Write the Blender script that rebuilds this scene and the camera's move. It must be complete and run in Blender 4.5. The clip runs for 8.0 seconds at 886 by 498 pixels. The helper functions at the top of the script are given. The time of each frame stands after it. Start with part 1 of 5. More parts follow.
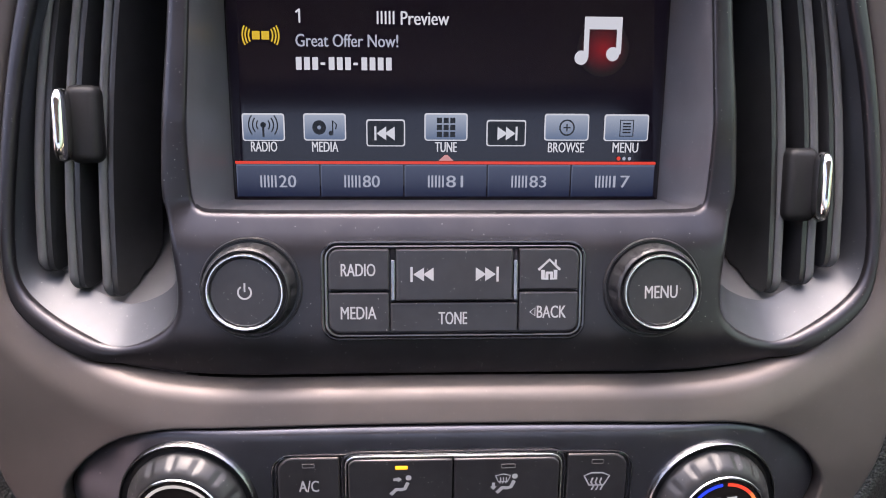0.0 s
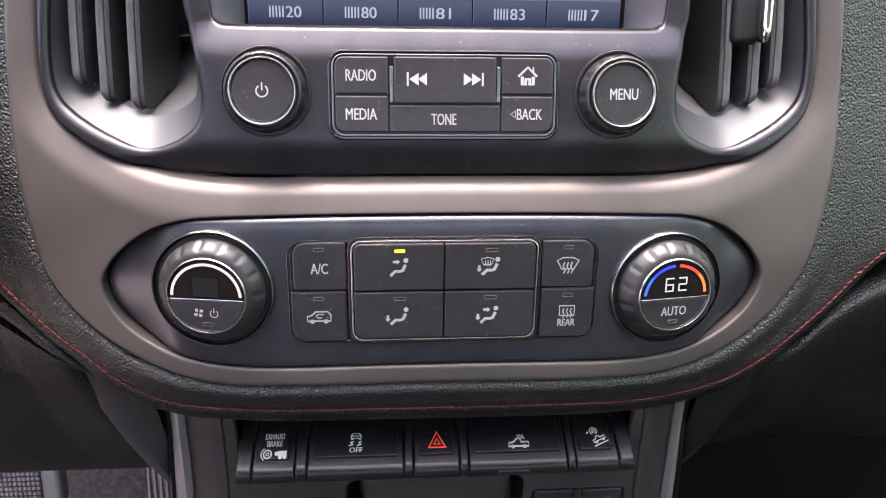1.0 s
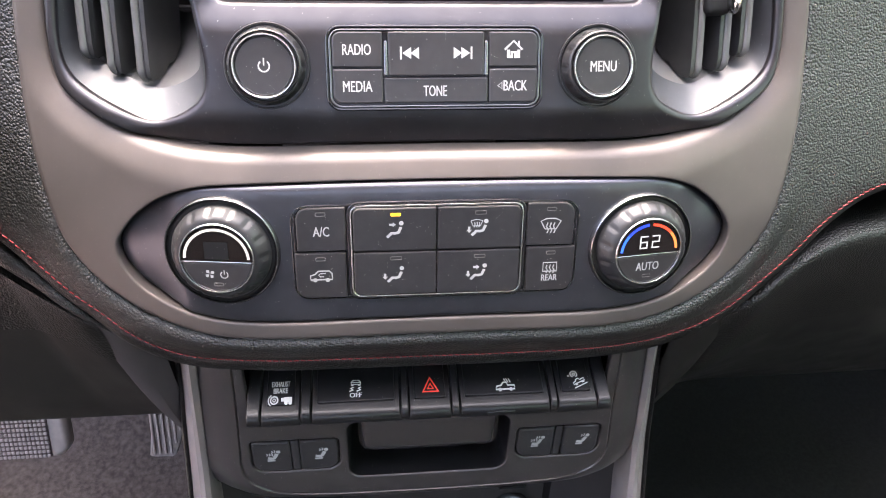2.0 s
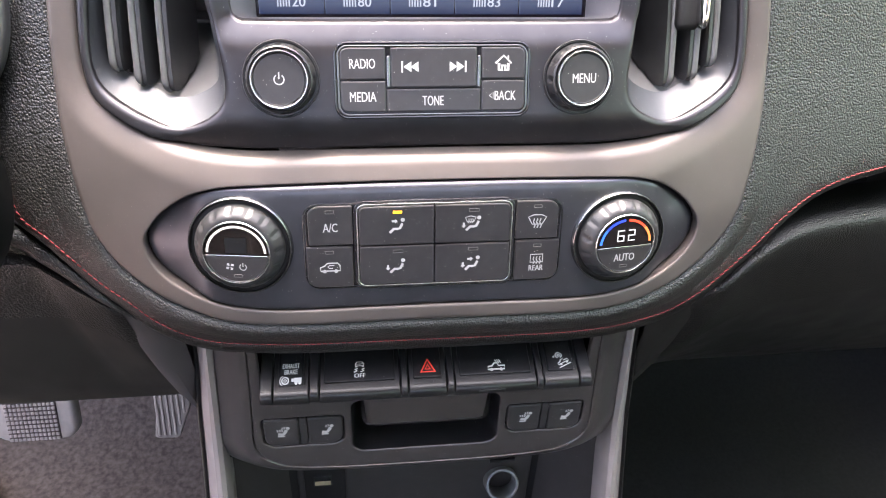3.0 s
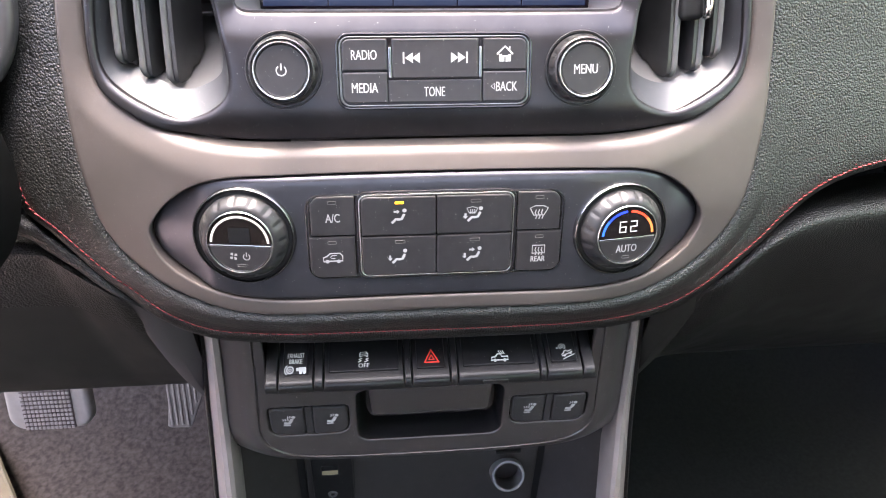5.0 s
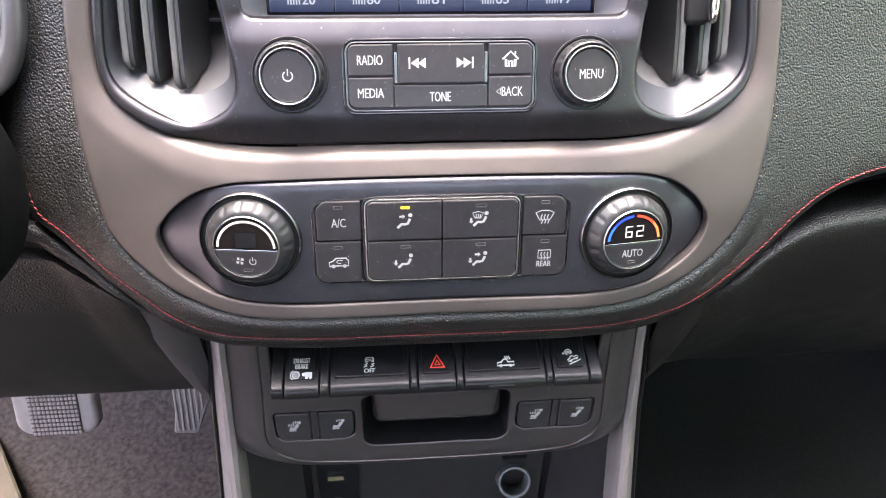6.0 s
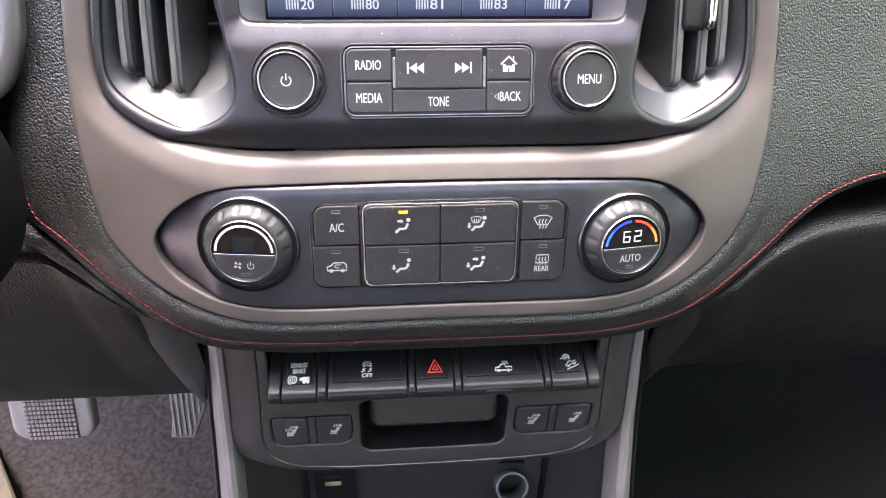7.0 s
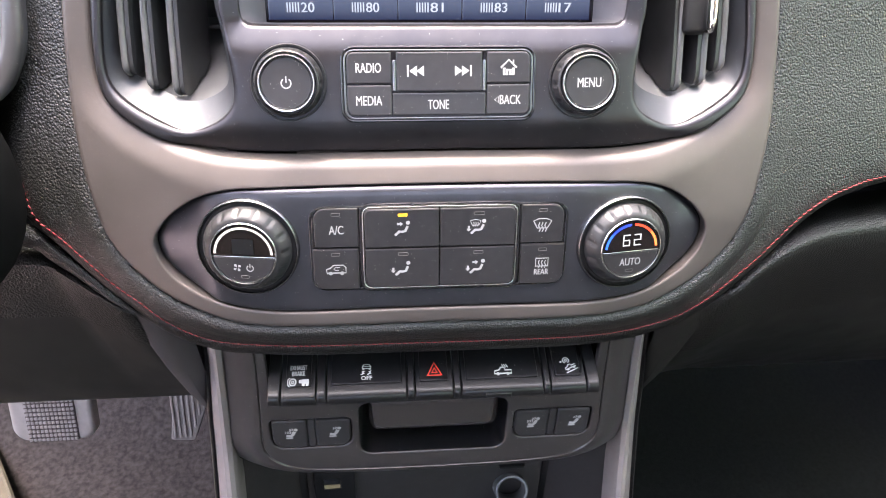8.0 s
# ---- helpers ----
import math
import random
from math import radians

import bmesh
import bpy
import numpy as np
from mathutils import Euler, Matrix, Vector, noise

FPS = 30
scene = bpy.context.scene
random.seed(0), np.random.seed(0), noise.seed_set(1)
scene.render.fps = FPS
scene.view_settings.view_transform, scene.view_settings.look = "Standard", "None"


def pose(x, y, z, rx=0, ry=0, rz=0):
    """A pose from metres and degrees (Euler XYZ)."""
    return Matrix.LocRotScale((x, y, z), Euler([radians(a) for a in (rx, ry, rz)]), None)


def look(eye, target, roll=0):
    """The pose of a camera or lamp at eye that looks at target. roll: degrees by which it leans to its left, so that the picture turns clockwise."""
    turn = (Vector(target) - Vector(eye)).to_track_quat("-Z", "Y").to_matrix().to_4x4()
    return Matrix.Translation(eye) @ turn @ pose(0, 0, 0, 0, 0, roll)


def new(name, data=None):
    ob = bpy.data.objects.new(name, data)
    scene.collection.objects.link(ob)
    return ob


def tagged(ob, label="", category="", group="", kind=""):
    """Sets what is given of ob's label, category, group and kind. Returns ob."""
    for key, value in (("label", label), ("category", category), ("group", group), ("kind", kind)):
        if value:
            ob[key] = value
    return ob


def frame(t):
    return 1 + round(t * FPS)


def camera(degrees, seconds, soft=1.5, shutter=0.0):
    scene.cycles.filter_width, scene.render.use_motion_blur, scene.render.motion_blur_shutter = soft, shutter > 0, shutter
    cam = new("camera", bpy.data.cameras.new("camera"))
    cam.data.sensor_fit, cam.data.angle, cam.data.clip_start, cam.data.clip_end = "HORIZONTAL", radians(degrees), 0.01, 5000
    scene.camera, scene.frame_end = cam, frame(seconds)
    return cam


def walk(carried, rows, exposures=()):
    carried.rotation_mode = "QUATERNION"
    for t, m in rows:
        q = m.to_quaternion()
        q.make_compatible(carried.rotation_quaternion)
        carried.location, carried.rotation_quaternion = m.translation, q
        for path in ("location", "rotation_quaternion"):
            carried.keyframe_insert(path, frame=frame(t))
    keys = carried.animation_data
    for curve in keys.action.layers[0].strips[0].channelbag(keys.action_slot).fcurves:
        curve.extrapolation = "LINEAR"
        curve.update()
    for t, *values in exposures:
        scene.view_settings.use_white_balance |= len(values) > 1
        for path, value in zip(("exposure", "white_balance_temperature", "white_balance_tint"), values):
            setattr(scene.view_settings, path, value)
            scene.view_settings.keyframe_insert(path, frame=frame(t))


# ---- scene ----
cam = camera(63.0, 8.0, soft=1.0)
STOPS = 3.3
PATH = [
    (0, (-0.015, -0.226, 0.833), (0.073, 1.556, -0.071), 1.1),
    (0.5, (-0.017, -0.262, 0.815), (0.092, 1.509, -0.106), 1.5),
    (1, (-0.023, -0.288, 0.796), (0.126, 1.442, -0.197), 1.8),
    (1.5, (-0.025, -0.294, 0.802), (0.146, 1.383, -0.275), 1.9),
    (3, (-0.037, -0.329, 0.839), (0.189, 1.283, -0.322), 2.6),
    (3.5, (-0.035, -0.333, 0.84), (0.171, 1.277, -0.329), 2.5),
    (4, (-0.035, -0.332, 0.839), (0.15, 1.276, -0.336), 2.0),
    (4.5, (-0.031, -0.332, 0.839), (0.157, 1.272, -0.34), 2.0),
    (6, (-0.03, -0.333, 0.838), (0.135, 1.287, -0.322), 1.5),
    (6.5, (-0.03, -0.333, 0.838), (0.138, 1.29, -0.319), 1.6),
    (7, (-0.03, -0.333, 0.838), (0.141, 1.295, -0.312), 1.7),
    (7.5, (-0.03, -0.333, 0.838), (0.141, 1.298, -0.307), 1.8),
    (8, (-0.029, -0.333, 0.838), (0.138, 1.299, -0.305), 1.8),
]
walk(cam, [(t, look(eye, target, roll)) for t, eye, target, roll in PATH], exposures=[(0, STOPS - 0.1, 6500, 19), (0.5, STOPS + 0.2, 6550, 15), (1.0, STOPS + 0.48, 6600, 17), (1.5, STOPS + 0.74, 6650, 15), (3.0, STOPS + 1.12, 6700, 14), (8.0, STOPS + 1.15, 6700, 14)])


# ---- light ----
world = bpy.data.worlds.new("sky")
scene.world = world
world.use_nodes = True
wn = world.node_tree.nodes
sky = wn.new("ShaderNodeTexSky")
sky.sky_type, sky.sun_disc = "NISHITA", False
sky.sun_elevation, sky.sun_rotation = radians(69), radians(-16)
sky.air_density, sky.dust_density, sky.ozone_density = 0.8, 8.0, 0.3
world.node_tree.links.new(sky.outputs[0], wn["Background"].inputs[0])
wn["Background"].inputs[1].default_value = 0.15
sun = new("sun", bpy.data.lights.new("sun", "SUN"))
sun.data.energy, sun.data.angle, sun.data.color = 0.48, radians(60), (0.97, 0.985, 1.0)
sun.matrix_world = look((0, 0, 0), (0.1, -0.35, -0.93))


# ---- materials ----
def material(name, base, rough=0.5, metal=0.0, spec=0.5, noise_scale=0.0, vary=0.15, bump=0.0, bump_scale=800.0, grain="", dust=0.0, coat=0.0, emit=None, power=0.0, smudge=0.0):
    m = bpy.data.materials.new(name)
    m.use_nodes = True
    nt = m.node_tree
    b = nt.nodes["Principled BSDF"]
    b.inputs["Roughness"].default_value, b.inputs["Metallic"].default_value = rough, metal
    b.inputs["Specular IOR Level"].default_value = spec
    b.inputs["Coat Weight"].default_value, b.inputs["Coat Roughness"].default_value = coat, 0.12
    b.inputs["Base Color"].default_value = (*base, 1)
    pos = nt.nodes.new("ShaderNodeNewGeometry").outputs["Position"]
    colour = None
    if noise_scale:
        n = nt.nodes.new("ShaderNodeTexNoise")
        n.inputs["Scale"].default_value, n.inputs["Detail"].default_value = noise_scale, 6
        nt.links.new(pos, n.inputs["Vector"])
        r = nt.nodes.new("ShaderNodeValToRGB")
        r.color_ramp.elements[0].position, r.color_ramp.elements[1].position = 0.3, 0.7
        r.color_ramp.elements[0].color = (*[c * (1 - vary) for c in base], 1)
        r.color_ramp.elements[1].color = (*[min(1, c * (1 + vary)) for c in base], 1)
        nt.links.new(n.outputs["Fac"], r.inputs["Fac"])
        colour = r.outputs["Color"]
        if smudge:
            s = nt.nodes.new("ShaderNodeTexNoise")
            s.inputs["Scale"].default_value, s.inputs["Detail"].default_value = 45, 8
            nt.links.new(pos, s.inputs["Vector"])
            mr = nt.nodes.new("ShaderNodeMapRange")
            mr.inputs["From Min"].default_value, mr.inputs["From Max"].default_value = 0.3, 0.7
            mr.inputs["To Min"].default_value, mr.inputs["To Max"].default_value = max(0.03, rough - smudge), rough + smudge
            nt.links.new(s.outputs["Fac"], mr.inputs["Value"])
            nt.links.new(mr.outputs["Result"], b.inputs["Roughness"])
    if dust:
        v = nt.nodes.new("ShaderNodeTexVoronoi")
        v.inputs["Scale"].default_value, v.inputs["Randomness"].default_value = 760, 1
        nt.links.new(pos, v.inputs["Vector"])
        sep = nt.nodes.new("ShaderNodeSeparateColor")
        nt.links.new(v.outputs["Color"], sep.inputs["Color"])
        size = nt.nodes.new("ShaderNodeMath")
        size.operation, size.inputs[1].default_value = "POWER", 2.3
        nt.links.new(sep.outputs["Red"], size.inputs[0])
        rad = nt.nodes.new("ShaderNodeMath")
        rad.operation, rad.inputs[1].default_value = "MULTIPLY", 0.125
        nt.links.new(size.outputs[0], rad.inputs[0])
        less = nt.nodes.new("ShaderNodeMath")
        less.operation = "LESS_THAN"
        nt.links.new(v.outputs["Distance"], less.inputs[0])
        nt.links.new(rad.outputs[0], less.inputs[1])
        amt = nt.nodes.new("ShaderNodeMath")
        amt.operation, amt.inputs[1].default_value = "MULTIPLY", min(1.0, dust * 1.3)
        nt.links.new(less.outputs[0], amt.inputs[0])
        mix = nt.nodes.new("ShaderNodeMix")
        mix.data_type = "RGBA"
        nt.links.new(amt.outputs[0], mix.inputs["Factor"])
        if colour:
            nt.links.new(colour, mix.inputs["A"])
        else:
            mix.inputs["A"].default_value = (*base, 1)
        mix.inputs["B"].default_value = (0.6, 0.57, 0.53, 1)
        colour = mix.outputs["Result"]
    if colour:
        nt.links.new(colour, b.inputs["Base Color"])
    if bump:
        if grain == "leather":
            t = nt.nodes.new("ShaderNodeTexVoronoi")
            out = t.outputs["Distance"]
            warp = nt.nodes.new("ShaderNodeTexNoise")
            warp.inputs["Scale"].default_value = bump_scale * 0.6
            nt.links.new(pos, warp.inputs["Vector"])
            add = nt.nodes.new("ShaderNodeVectorMath")
            add.operation = "MULTIPLY_ADD"
            add.inputs[1].default_value = (0.18 / bump_scale,) * 3
            nt.links.new(warp.outputs["Color"], add.inputs[0])
            nt.links.new(pos, add.inputs[2])
            nt.links.new(add.outputs[0], t.inputs["Vector"])
        else:
            t = nt.nodes.new("ShaderNodeTexNoise")
            t.inputs["Detail"].default_value = 4
            out = t.outputs["Fac"]
            nt.links.new(pos, t.inputs["Vector"])
        t.inputs["Scale"].default_value = bump_scale
        bn = nt.nodes.new("ShaderNodeBump")
        bn.inputs["Strength"].default_value, bn.inputs["Distance"].default_value = bump, (0.9 if grain else 0.5) / bump_scale
        bn.invert = grain == "leather"
        nt.links.new(out, bn.inputs["Height"])
        nt.links.new(bn.outputs["Normal"], b.inputs["Normal"])
    if emit:
        b.inputs["Emission Color"].default_value, b.inputs["Emission Strength"].default_value = (*emit, 1), power * 2 ** -STOPS
    return m


SILVER = material("warm satin silver paint", (0.093, 0.080, 0.0745), 0.50, 0.55, 0.35, 60, 0.05, 0.03, 2500, dust=0.12, smudge=0.06)
# Lighter copy of SILVER; light the fins lack is put into the colour.
FIN = material("lightened satin silver paint", (0.225, 0.200, 0.195), 0.42, 0.3, 0.4, 60, 0.06, 0.03, 2500, dust=0.2, smudge=0.05)
BEZEL = material("gunmetal satin paint", (0.041, 0.0390, 0.0432), 0.34, 0.75, 0.5, 90, 0.10, 0.03, 3000, dust=0.45, smudge=0.06)
POD = material("gunmetal satin climate paint", (0.065, 0.0655, 0.0765), 0.32, 0.75, 0.5, 90, 0.10, 0.03, 3000, dust=0.5, smudge=0.025)
# Recess walls lightened to stand in for side light on them.
RECESS = material("lightened display recess paint", (0.115, 0.113, 0.120), 0.34, 0.1, 0.6, 90, 0.08, 0.03, 3000, dust=0.3, smudge=0.04)
THROAT = material("gunmetal satin vent paint", (0.051, 0.054, 0.060), 0.42, 0.35, 0.5, 90, 0.10, 0.03, 3000, dust=0.3, smudge=0.04)
PANEL = material("graphite textured paint", (0.044, 0.0390, 0.0395), 0.30, 0.35, 0.55, 90, 0.10, 0.05, 2600, dust=0.5, smudge=0.015)
LID = material("dark satin flap plastic", (0.036, 0.0305, 0.0305), 0.26, 0.1, 0.5, 30, 0.04, 0.0, 2600, dust=0.15)
TABBLACK = material("black slider plastic", (0.010, 0.0095, 0.0095), 0.5, 0.0, 0.3, 120, 0.1)
FLANK = material("plum grey lit-side panel plastic", (0.040, 0.0345, 0.036), 0.5, 0.1, 0.45, 90, 0.10, 0.06, 2600, smudge=0.05)
CLUSTERBLACK = material("smoky grey cluster plastic", (0.050, 0.048, 0.049), 0.30, 0.1, 0.5, 120, 0.15, 0.03, 2600, dust=0.2, smudge=0.05)
GLOSS = material("gloss black plastic", (0.012, 0.012, 0.014), 0.14, 0.0, 0.5, 120, 0.2, dust=0.5, smudge=0.04)
CUBBY = material("charcoal cubby plastic", (0.024, 0.0215, 0.0215), 0.40, 0.0, 0.5, 120, 0.15, 0.05, 2600, dust=0.3)
RUBBER = material("soft black button plastic", (0.019, 0.018, 0.0195), 0.34, 0.0, 0.5, 200, 0.15, 0.05, 3500, dust=0.45, smudge=0.06)
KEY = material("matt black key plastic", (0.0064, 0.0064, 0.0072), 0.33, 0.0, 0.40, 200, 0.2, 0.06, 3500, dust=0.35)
VANE = material("black vent plastic", (0.022, 0.0218, 0.0222), 0.36, 0.0, 0.5, 150, 0.2, 0.04, 3000)
EDGING = material("lightened vent edge plastic", (0.085, 0.083, 0.083), 0.35, 0.2, 0.5, 120, 0.1)
RIM = material("smoked satin metal", (0.24, 0.24, 0.245), 0.26, 1.0)
DUCT = material("grey duct plastic", (0.092, 0.092, 0.093), 0.5, 0.0, 0.4, 80, 0.1)
CHROME = material("polished chrome", (0.62, 0.61, 0.60), 0.08, 1.0)
DIMRIM = material("dim satin chrome rim", (0.19, 0.19, 0.19), 0.32, 1.0)
SATIN = material("satin chrome", (0.72, 0.72, 0.72), 0.25, 1.0, smudge=0.0)
LEATHER = material("black grained leather", (0.0092, 0.0093, 0.0085), 0.44, 0.0, 0.68, 130, 0.15, 0.56, 860, "leather")
# Darker copy of LEATHER; shade below the seam is put into its colour.
KNEEHIDE = material("darkened black leather", (0.0036, 0.0033, 0.0031), 0.40, 0.0, 0.42, 130, 0.15, 0.5, 860, "leather")
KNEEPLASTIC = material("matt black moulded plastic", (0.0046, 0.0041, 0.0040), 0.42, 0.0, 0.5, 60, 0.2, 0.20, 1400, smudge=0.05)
MATTBLACK = material("matt black column plastic", (0.0030, 0.0030, 0.0030), 0.8, 0.0, 0.05, 150, 0.2, 0.1, 1500)
THREAD = material("red stitching thread", (0.25, 0.026, 0.032), 0.8)
CARPET = material("grey loop carpet", (0.056, 0.0465, 0.0435), 0.95, 0.0, 0.1, 150, 0.38, 1.0, 800)
DARKFILL = material("matt black filler", (0.010, 0.0112, 0.0109), 0.9, 0.0, 0.2, 200, 0.3, 0.5, 900)
PEDAL = material("worn pale pedal rubber", (0.19, 0.160, 0.145), 0.6, 0.0, 0.4, 90, 0.22, 0.15, 900)
PADRUBBER = material("dark pedal rubber", (0.075, 0.055, 0.052), 0.7, 0.0, 0.3, 90, 0.2)
STEEL = material("worn pale pedal face", (0.25, 0.212, 0.195), 0.5, 0.15, 0.4, 70, 0.12)
# Lighter copy of PRINT, making up for shade on the switch row.
KEYPRINT = material("lightened white switch print", (0.55, 0.55, 0.53), 0.45)
PRINT = material("white symbol print", (0.33, 0.33, 0.33), 0.5)
REDPRINT = material("red symbol print", (0.85, 0.06, 0.04), 0.45)
LEDOFF = material("unlit indicator window", (0.075, 0.071, 0.069), 0.35)
AMBER = material("lit amber indicator", (0.8, 0.4, 0.02), 0.4, emit=(1.0, 0.36, 0.012), power=1.5)
GLASSBLACK = material("black display glass", (0.011, 0.0085, 0.008), 0.06, 0.0, 0.5)
HEADLINER = material("grey cloth headliner", (0.45, 0.44, 0.42), 0.9, 0.0, 0.2, 60, 0.08, 0.3, 700)
DOORTRIM = material("charcoal door trim", (0.06, 0.058, 0.056), 0.6, 0.0, 0.4, 60, 0.2, 0.3, 600)
PAPER = material("beige paper mat", (0.14, 0.115, 0.078), 0.8, 0.0, 0.3, 40, 0.12, 0.2, 400)
PALE = material("pale cast metal", (0.14, 0.14, 0.142), 0.38, 0.5, 0.5, 200, 0.1)
USBWHITE = material("cream usb tongue", (0.26, 0.215, 0.13), 0.5)


def glow(name, colour, power):
    return material(name, (0.01, 0.01, 0.01), 0.25, 0.0, 0.15, emit=colour, power=power)


def glow_fade(name, z0, z1, low, high, power):
    """A lit field that fades from one colour at height z0 to another at z1."""
    m = glow(name, low, power)
    nt = m.node_tree
    sep = nt.nodes.new("ShaderNodeSeparateXYZ")
    nt.links.new(nt.nodes.new("ShaderNodeNewGeometry").outputs["Position"], sep.inputs[0])
    mr = nt.nodes.new("ShaderNodeMapRange")
    mr.inputs["From Min"].default_value, mr.inputs["From Max"].default_value = z0, z1
    nt.links.new(sep.outputs["Z"], mr.inputs["Value"])
    r = nt.nodes.new("ShaderNodeValToRGB")
    r.color_ramp.elements[0].color, r.color_ramp.elements[1].color = (*low, 1), (*high, 1)
    nt.links.new(mr.outputs["Result"], r.inputs["Fac"])
    nt.links.new(r.outputs["Color"], nt.nodes["Principled BSDF"].inputs["Emission Color"])
    return m


G_WHITE = glow("white display light", (0.82, 0.86, 0.92), 0.75)
G_TEXT = glow("pale blue display text", (0.62, 0.68, 0.82), 0.6)
G_TAB = glow_fade("blue display tab", 0.7215, 0.7338, (0.007, 0.013, 0.045), (0.070, 0.090, 0.150), 0.9)
G_TABHI = glow_fade("pale blue tab edge", 0.7215, 0.7338, (0.03, 0.045, 0.09), (0.13, 0.16, 0.24), 0.9)
G_ICON = glow_fade("steel blue display key", 0.7425, 0.7530, (0.12, 0.19, 0.33), (0.50, 0.58, 0.70), 0.72)
G_RED = glow("red display line", (0.85, 0.06, 0.03), 0.9)
G_YELLOW = glow("yellow display mark", (0.85, 0.58, 0.04), 0.8)
G_DARK = glow("dark display ink", (0.03, 0.04, 0.06), 0.3)
G_SCREEN = material("dark display picture", (0.004, 0.004, 0.006), 0.08, 0.0, 0.25, emit=(0.25, 0.12, 0.35), power=0.012)
G_BLUE = glow("blue scale light", (0.02, 0.06, 1.0), 1.3)
G_CYAN = glow("light blue scale light", (0.03, 0.15, 1.0), 1.3)
G_HOT = glow("red scale light", (1.0, 0.07, 0.03), 1.2)
G_ORANGE = glow("orange scale light", (1.0, 0.24, 0.06), 1.2)


# ---- shapes ----
def smooth_profile(knots, z):
    return float(np.mean([np.interp(z + d, [k[0] for k in knots], [k[1] for k in knots]) for d in (-0.003, -0.0015, 0, 0.0015, 0.003)]))


STACK = [(0.40, -0.025), (0.545, -0.026), (0.554, -0.0320), (0.562, -0.0372), (0.570, -0.0400), (0.578, -0.0418), (0.585, -0.0426), (0.600, -0.0398), (0.660, -0.0275), (0.678, -0.0155), (0.745, 0.0093), (0.80, 0.028), (0.86, 0.045), (0.95, 0.07)]


TABLE_Z = np.linspace(0.38, 0.97, 591)
CREASED = np.array([smooth_profile(STACK, z) for z in TABLE_Z])
EASED = np.array([np.mean([smooth_profile(STACK, z + d) for d in np.linspace(-0.03, 0.03, 9)]) if z > 0.62 else smooth_profile(STACK, z) for z in TABLE_Z])
EASED = np.where(TABLE_Z < 0.64, CREASED + (EASED - CREASED) * np.clip((TABLE_Z - 0.62) / 0.02, 0, 1), EASED)


def bow(x):
    d = max(0.0, abs(x) - 0.06)
    return 1.6 * d * d if d < 0.0625 else 0.00625 + 0.2 * (d - 0.0625)


def front(x, z):
    """Depth of the centre stack's face; its crease over the climate panel eases out towards the sides."""
    k = max(0.0, min(1.0, (abs(x) - 0.065) / 0.085))
    k = k * k * (3 - 2 * k)
    return float(np.interp(z, TABLE_Z, CREASED)) * (1 - k) + float(np.interp(z, TABLE_Z, EASED)) * k + bow(x)


def spline(pts, n=8):
    out = []
    p = [Vector(a) for a in pts]
    for i in range(len(p) - 1):
        a, b, c, d = p[max(i - 1, 0)], p[i], p[i + 1], p[min(i + 2, len(p) - 1)]
        for k in range(n):
            t = k / n
            out.append(tuple(0.5 * ((2 * b) + (c - a) * t + (2 * a - 5 * b + 4 * c - d) * t * t + (3 * b - a - 3 * c + d) * t ** 3)))
    return out + [tuple(p[-1])]


def spaced(pts, step, closed=True):
    q = list(pts) + ([pts[0]] if closed else [])
    q = np.array(q)
    s = np.concatenate([[0], np.cumsum(np.linalg.norm(np.diff(q, axis=0), axis=1))])
    n = max(3, int(round(s[-1] / step)))
    u = np.linspace(0, s[-1], n + 1)
    out = [tuple(float(np.interp(a, s, q[:, k])) for k in range(q.shape[1])) for a in u]
    return out[:-1] if closed else out


def ccw(pts):
    a = sum(p[0] * q[1] - q[0] * p[1] for p, q in zip(pts, pts[1:] + pts[:1]))
    return pts if a > 0 else pts[::-1]


def mirrored(half):
    """Outline from its half with x >= 0, listed from top to bottom."""
    left = [(-x, z) for x, z in half if x > 1e-6]
    return ccw(list(half) + left[::-1])


def offset(pts, d):
    """A closed outline moved outwards by d."""
    p = np.array(pts)
    e = np.roll(p, -1, 0) - p
    e /= np.linalg.norm(e, axis=1)[:, None] + 1e-12
    n = np.stack([e[:, 1], -e[:, 0]], 1)
    m = n + np.roll(n, 1, 0)
    m /= np.linalg.norm(m, axis=1)[:, None] + 1e-12
    k = np.clip((m * n).sum(1), 0.5, 1)
    return [tuple(a) for a in p + m * (d / k)[:, None]]


def round_rect(x0, z0, x1, z1, r, seg=5):
    rr = r if isinstance(r, (tuple, list)) else (r,) * 4
    out = []
    for (cx, cz, a), q in zip(((x0, z0, 180), (x1, z0, 270), (x1, z1, 0), (x0, z1, 90)), rr):
        sx, sz = (1 if cx == x0 else -1), (1 if cz == z0 else -1)
        q = max(q, 1e-5)
        for k in range(seg + 1):
            t = radians(a + 90 * k / seg)
            out.append((cx + sx * q + q * math.cos(t), cz + sz * q + q * math.sin(t)))
    return out


def inside(poly, pts):
    poly, pts = np.array(poly), np.array(pts)
    ok = np.zeros(len(pts), bool)
    for (x0, z0), (x1, z1) in zip(poly, np.roll(poly, -1, 0)):
        c = (z0 > pts[:, 1]) != (z1 > pts[:, 1])
        ok ^= c & (pts[:, 0] < (x1 - x0) * (pts[:, 1] - z0) / (z1 - z0 + 1e-15) + x0)
    return ok


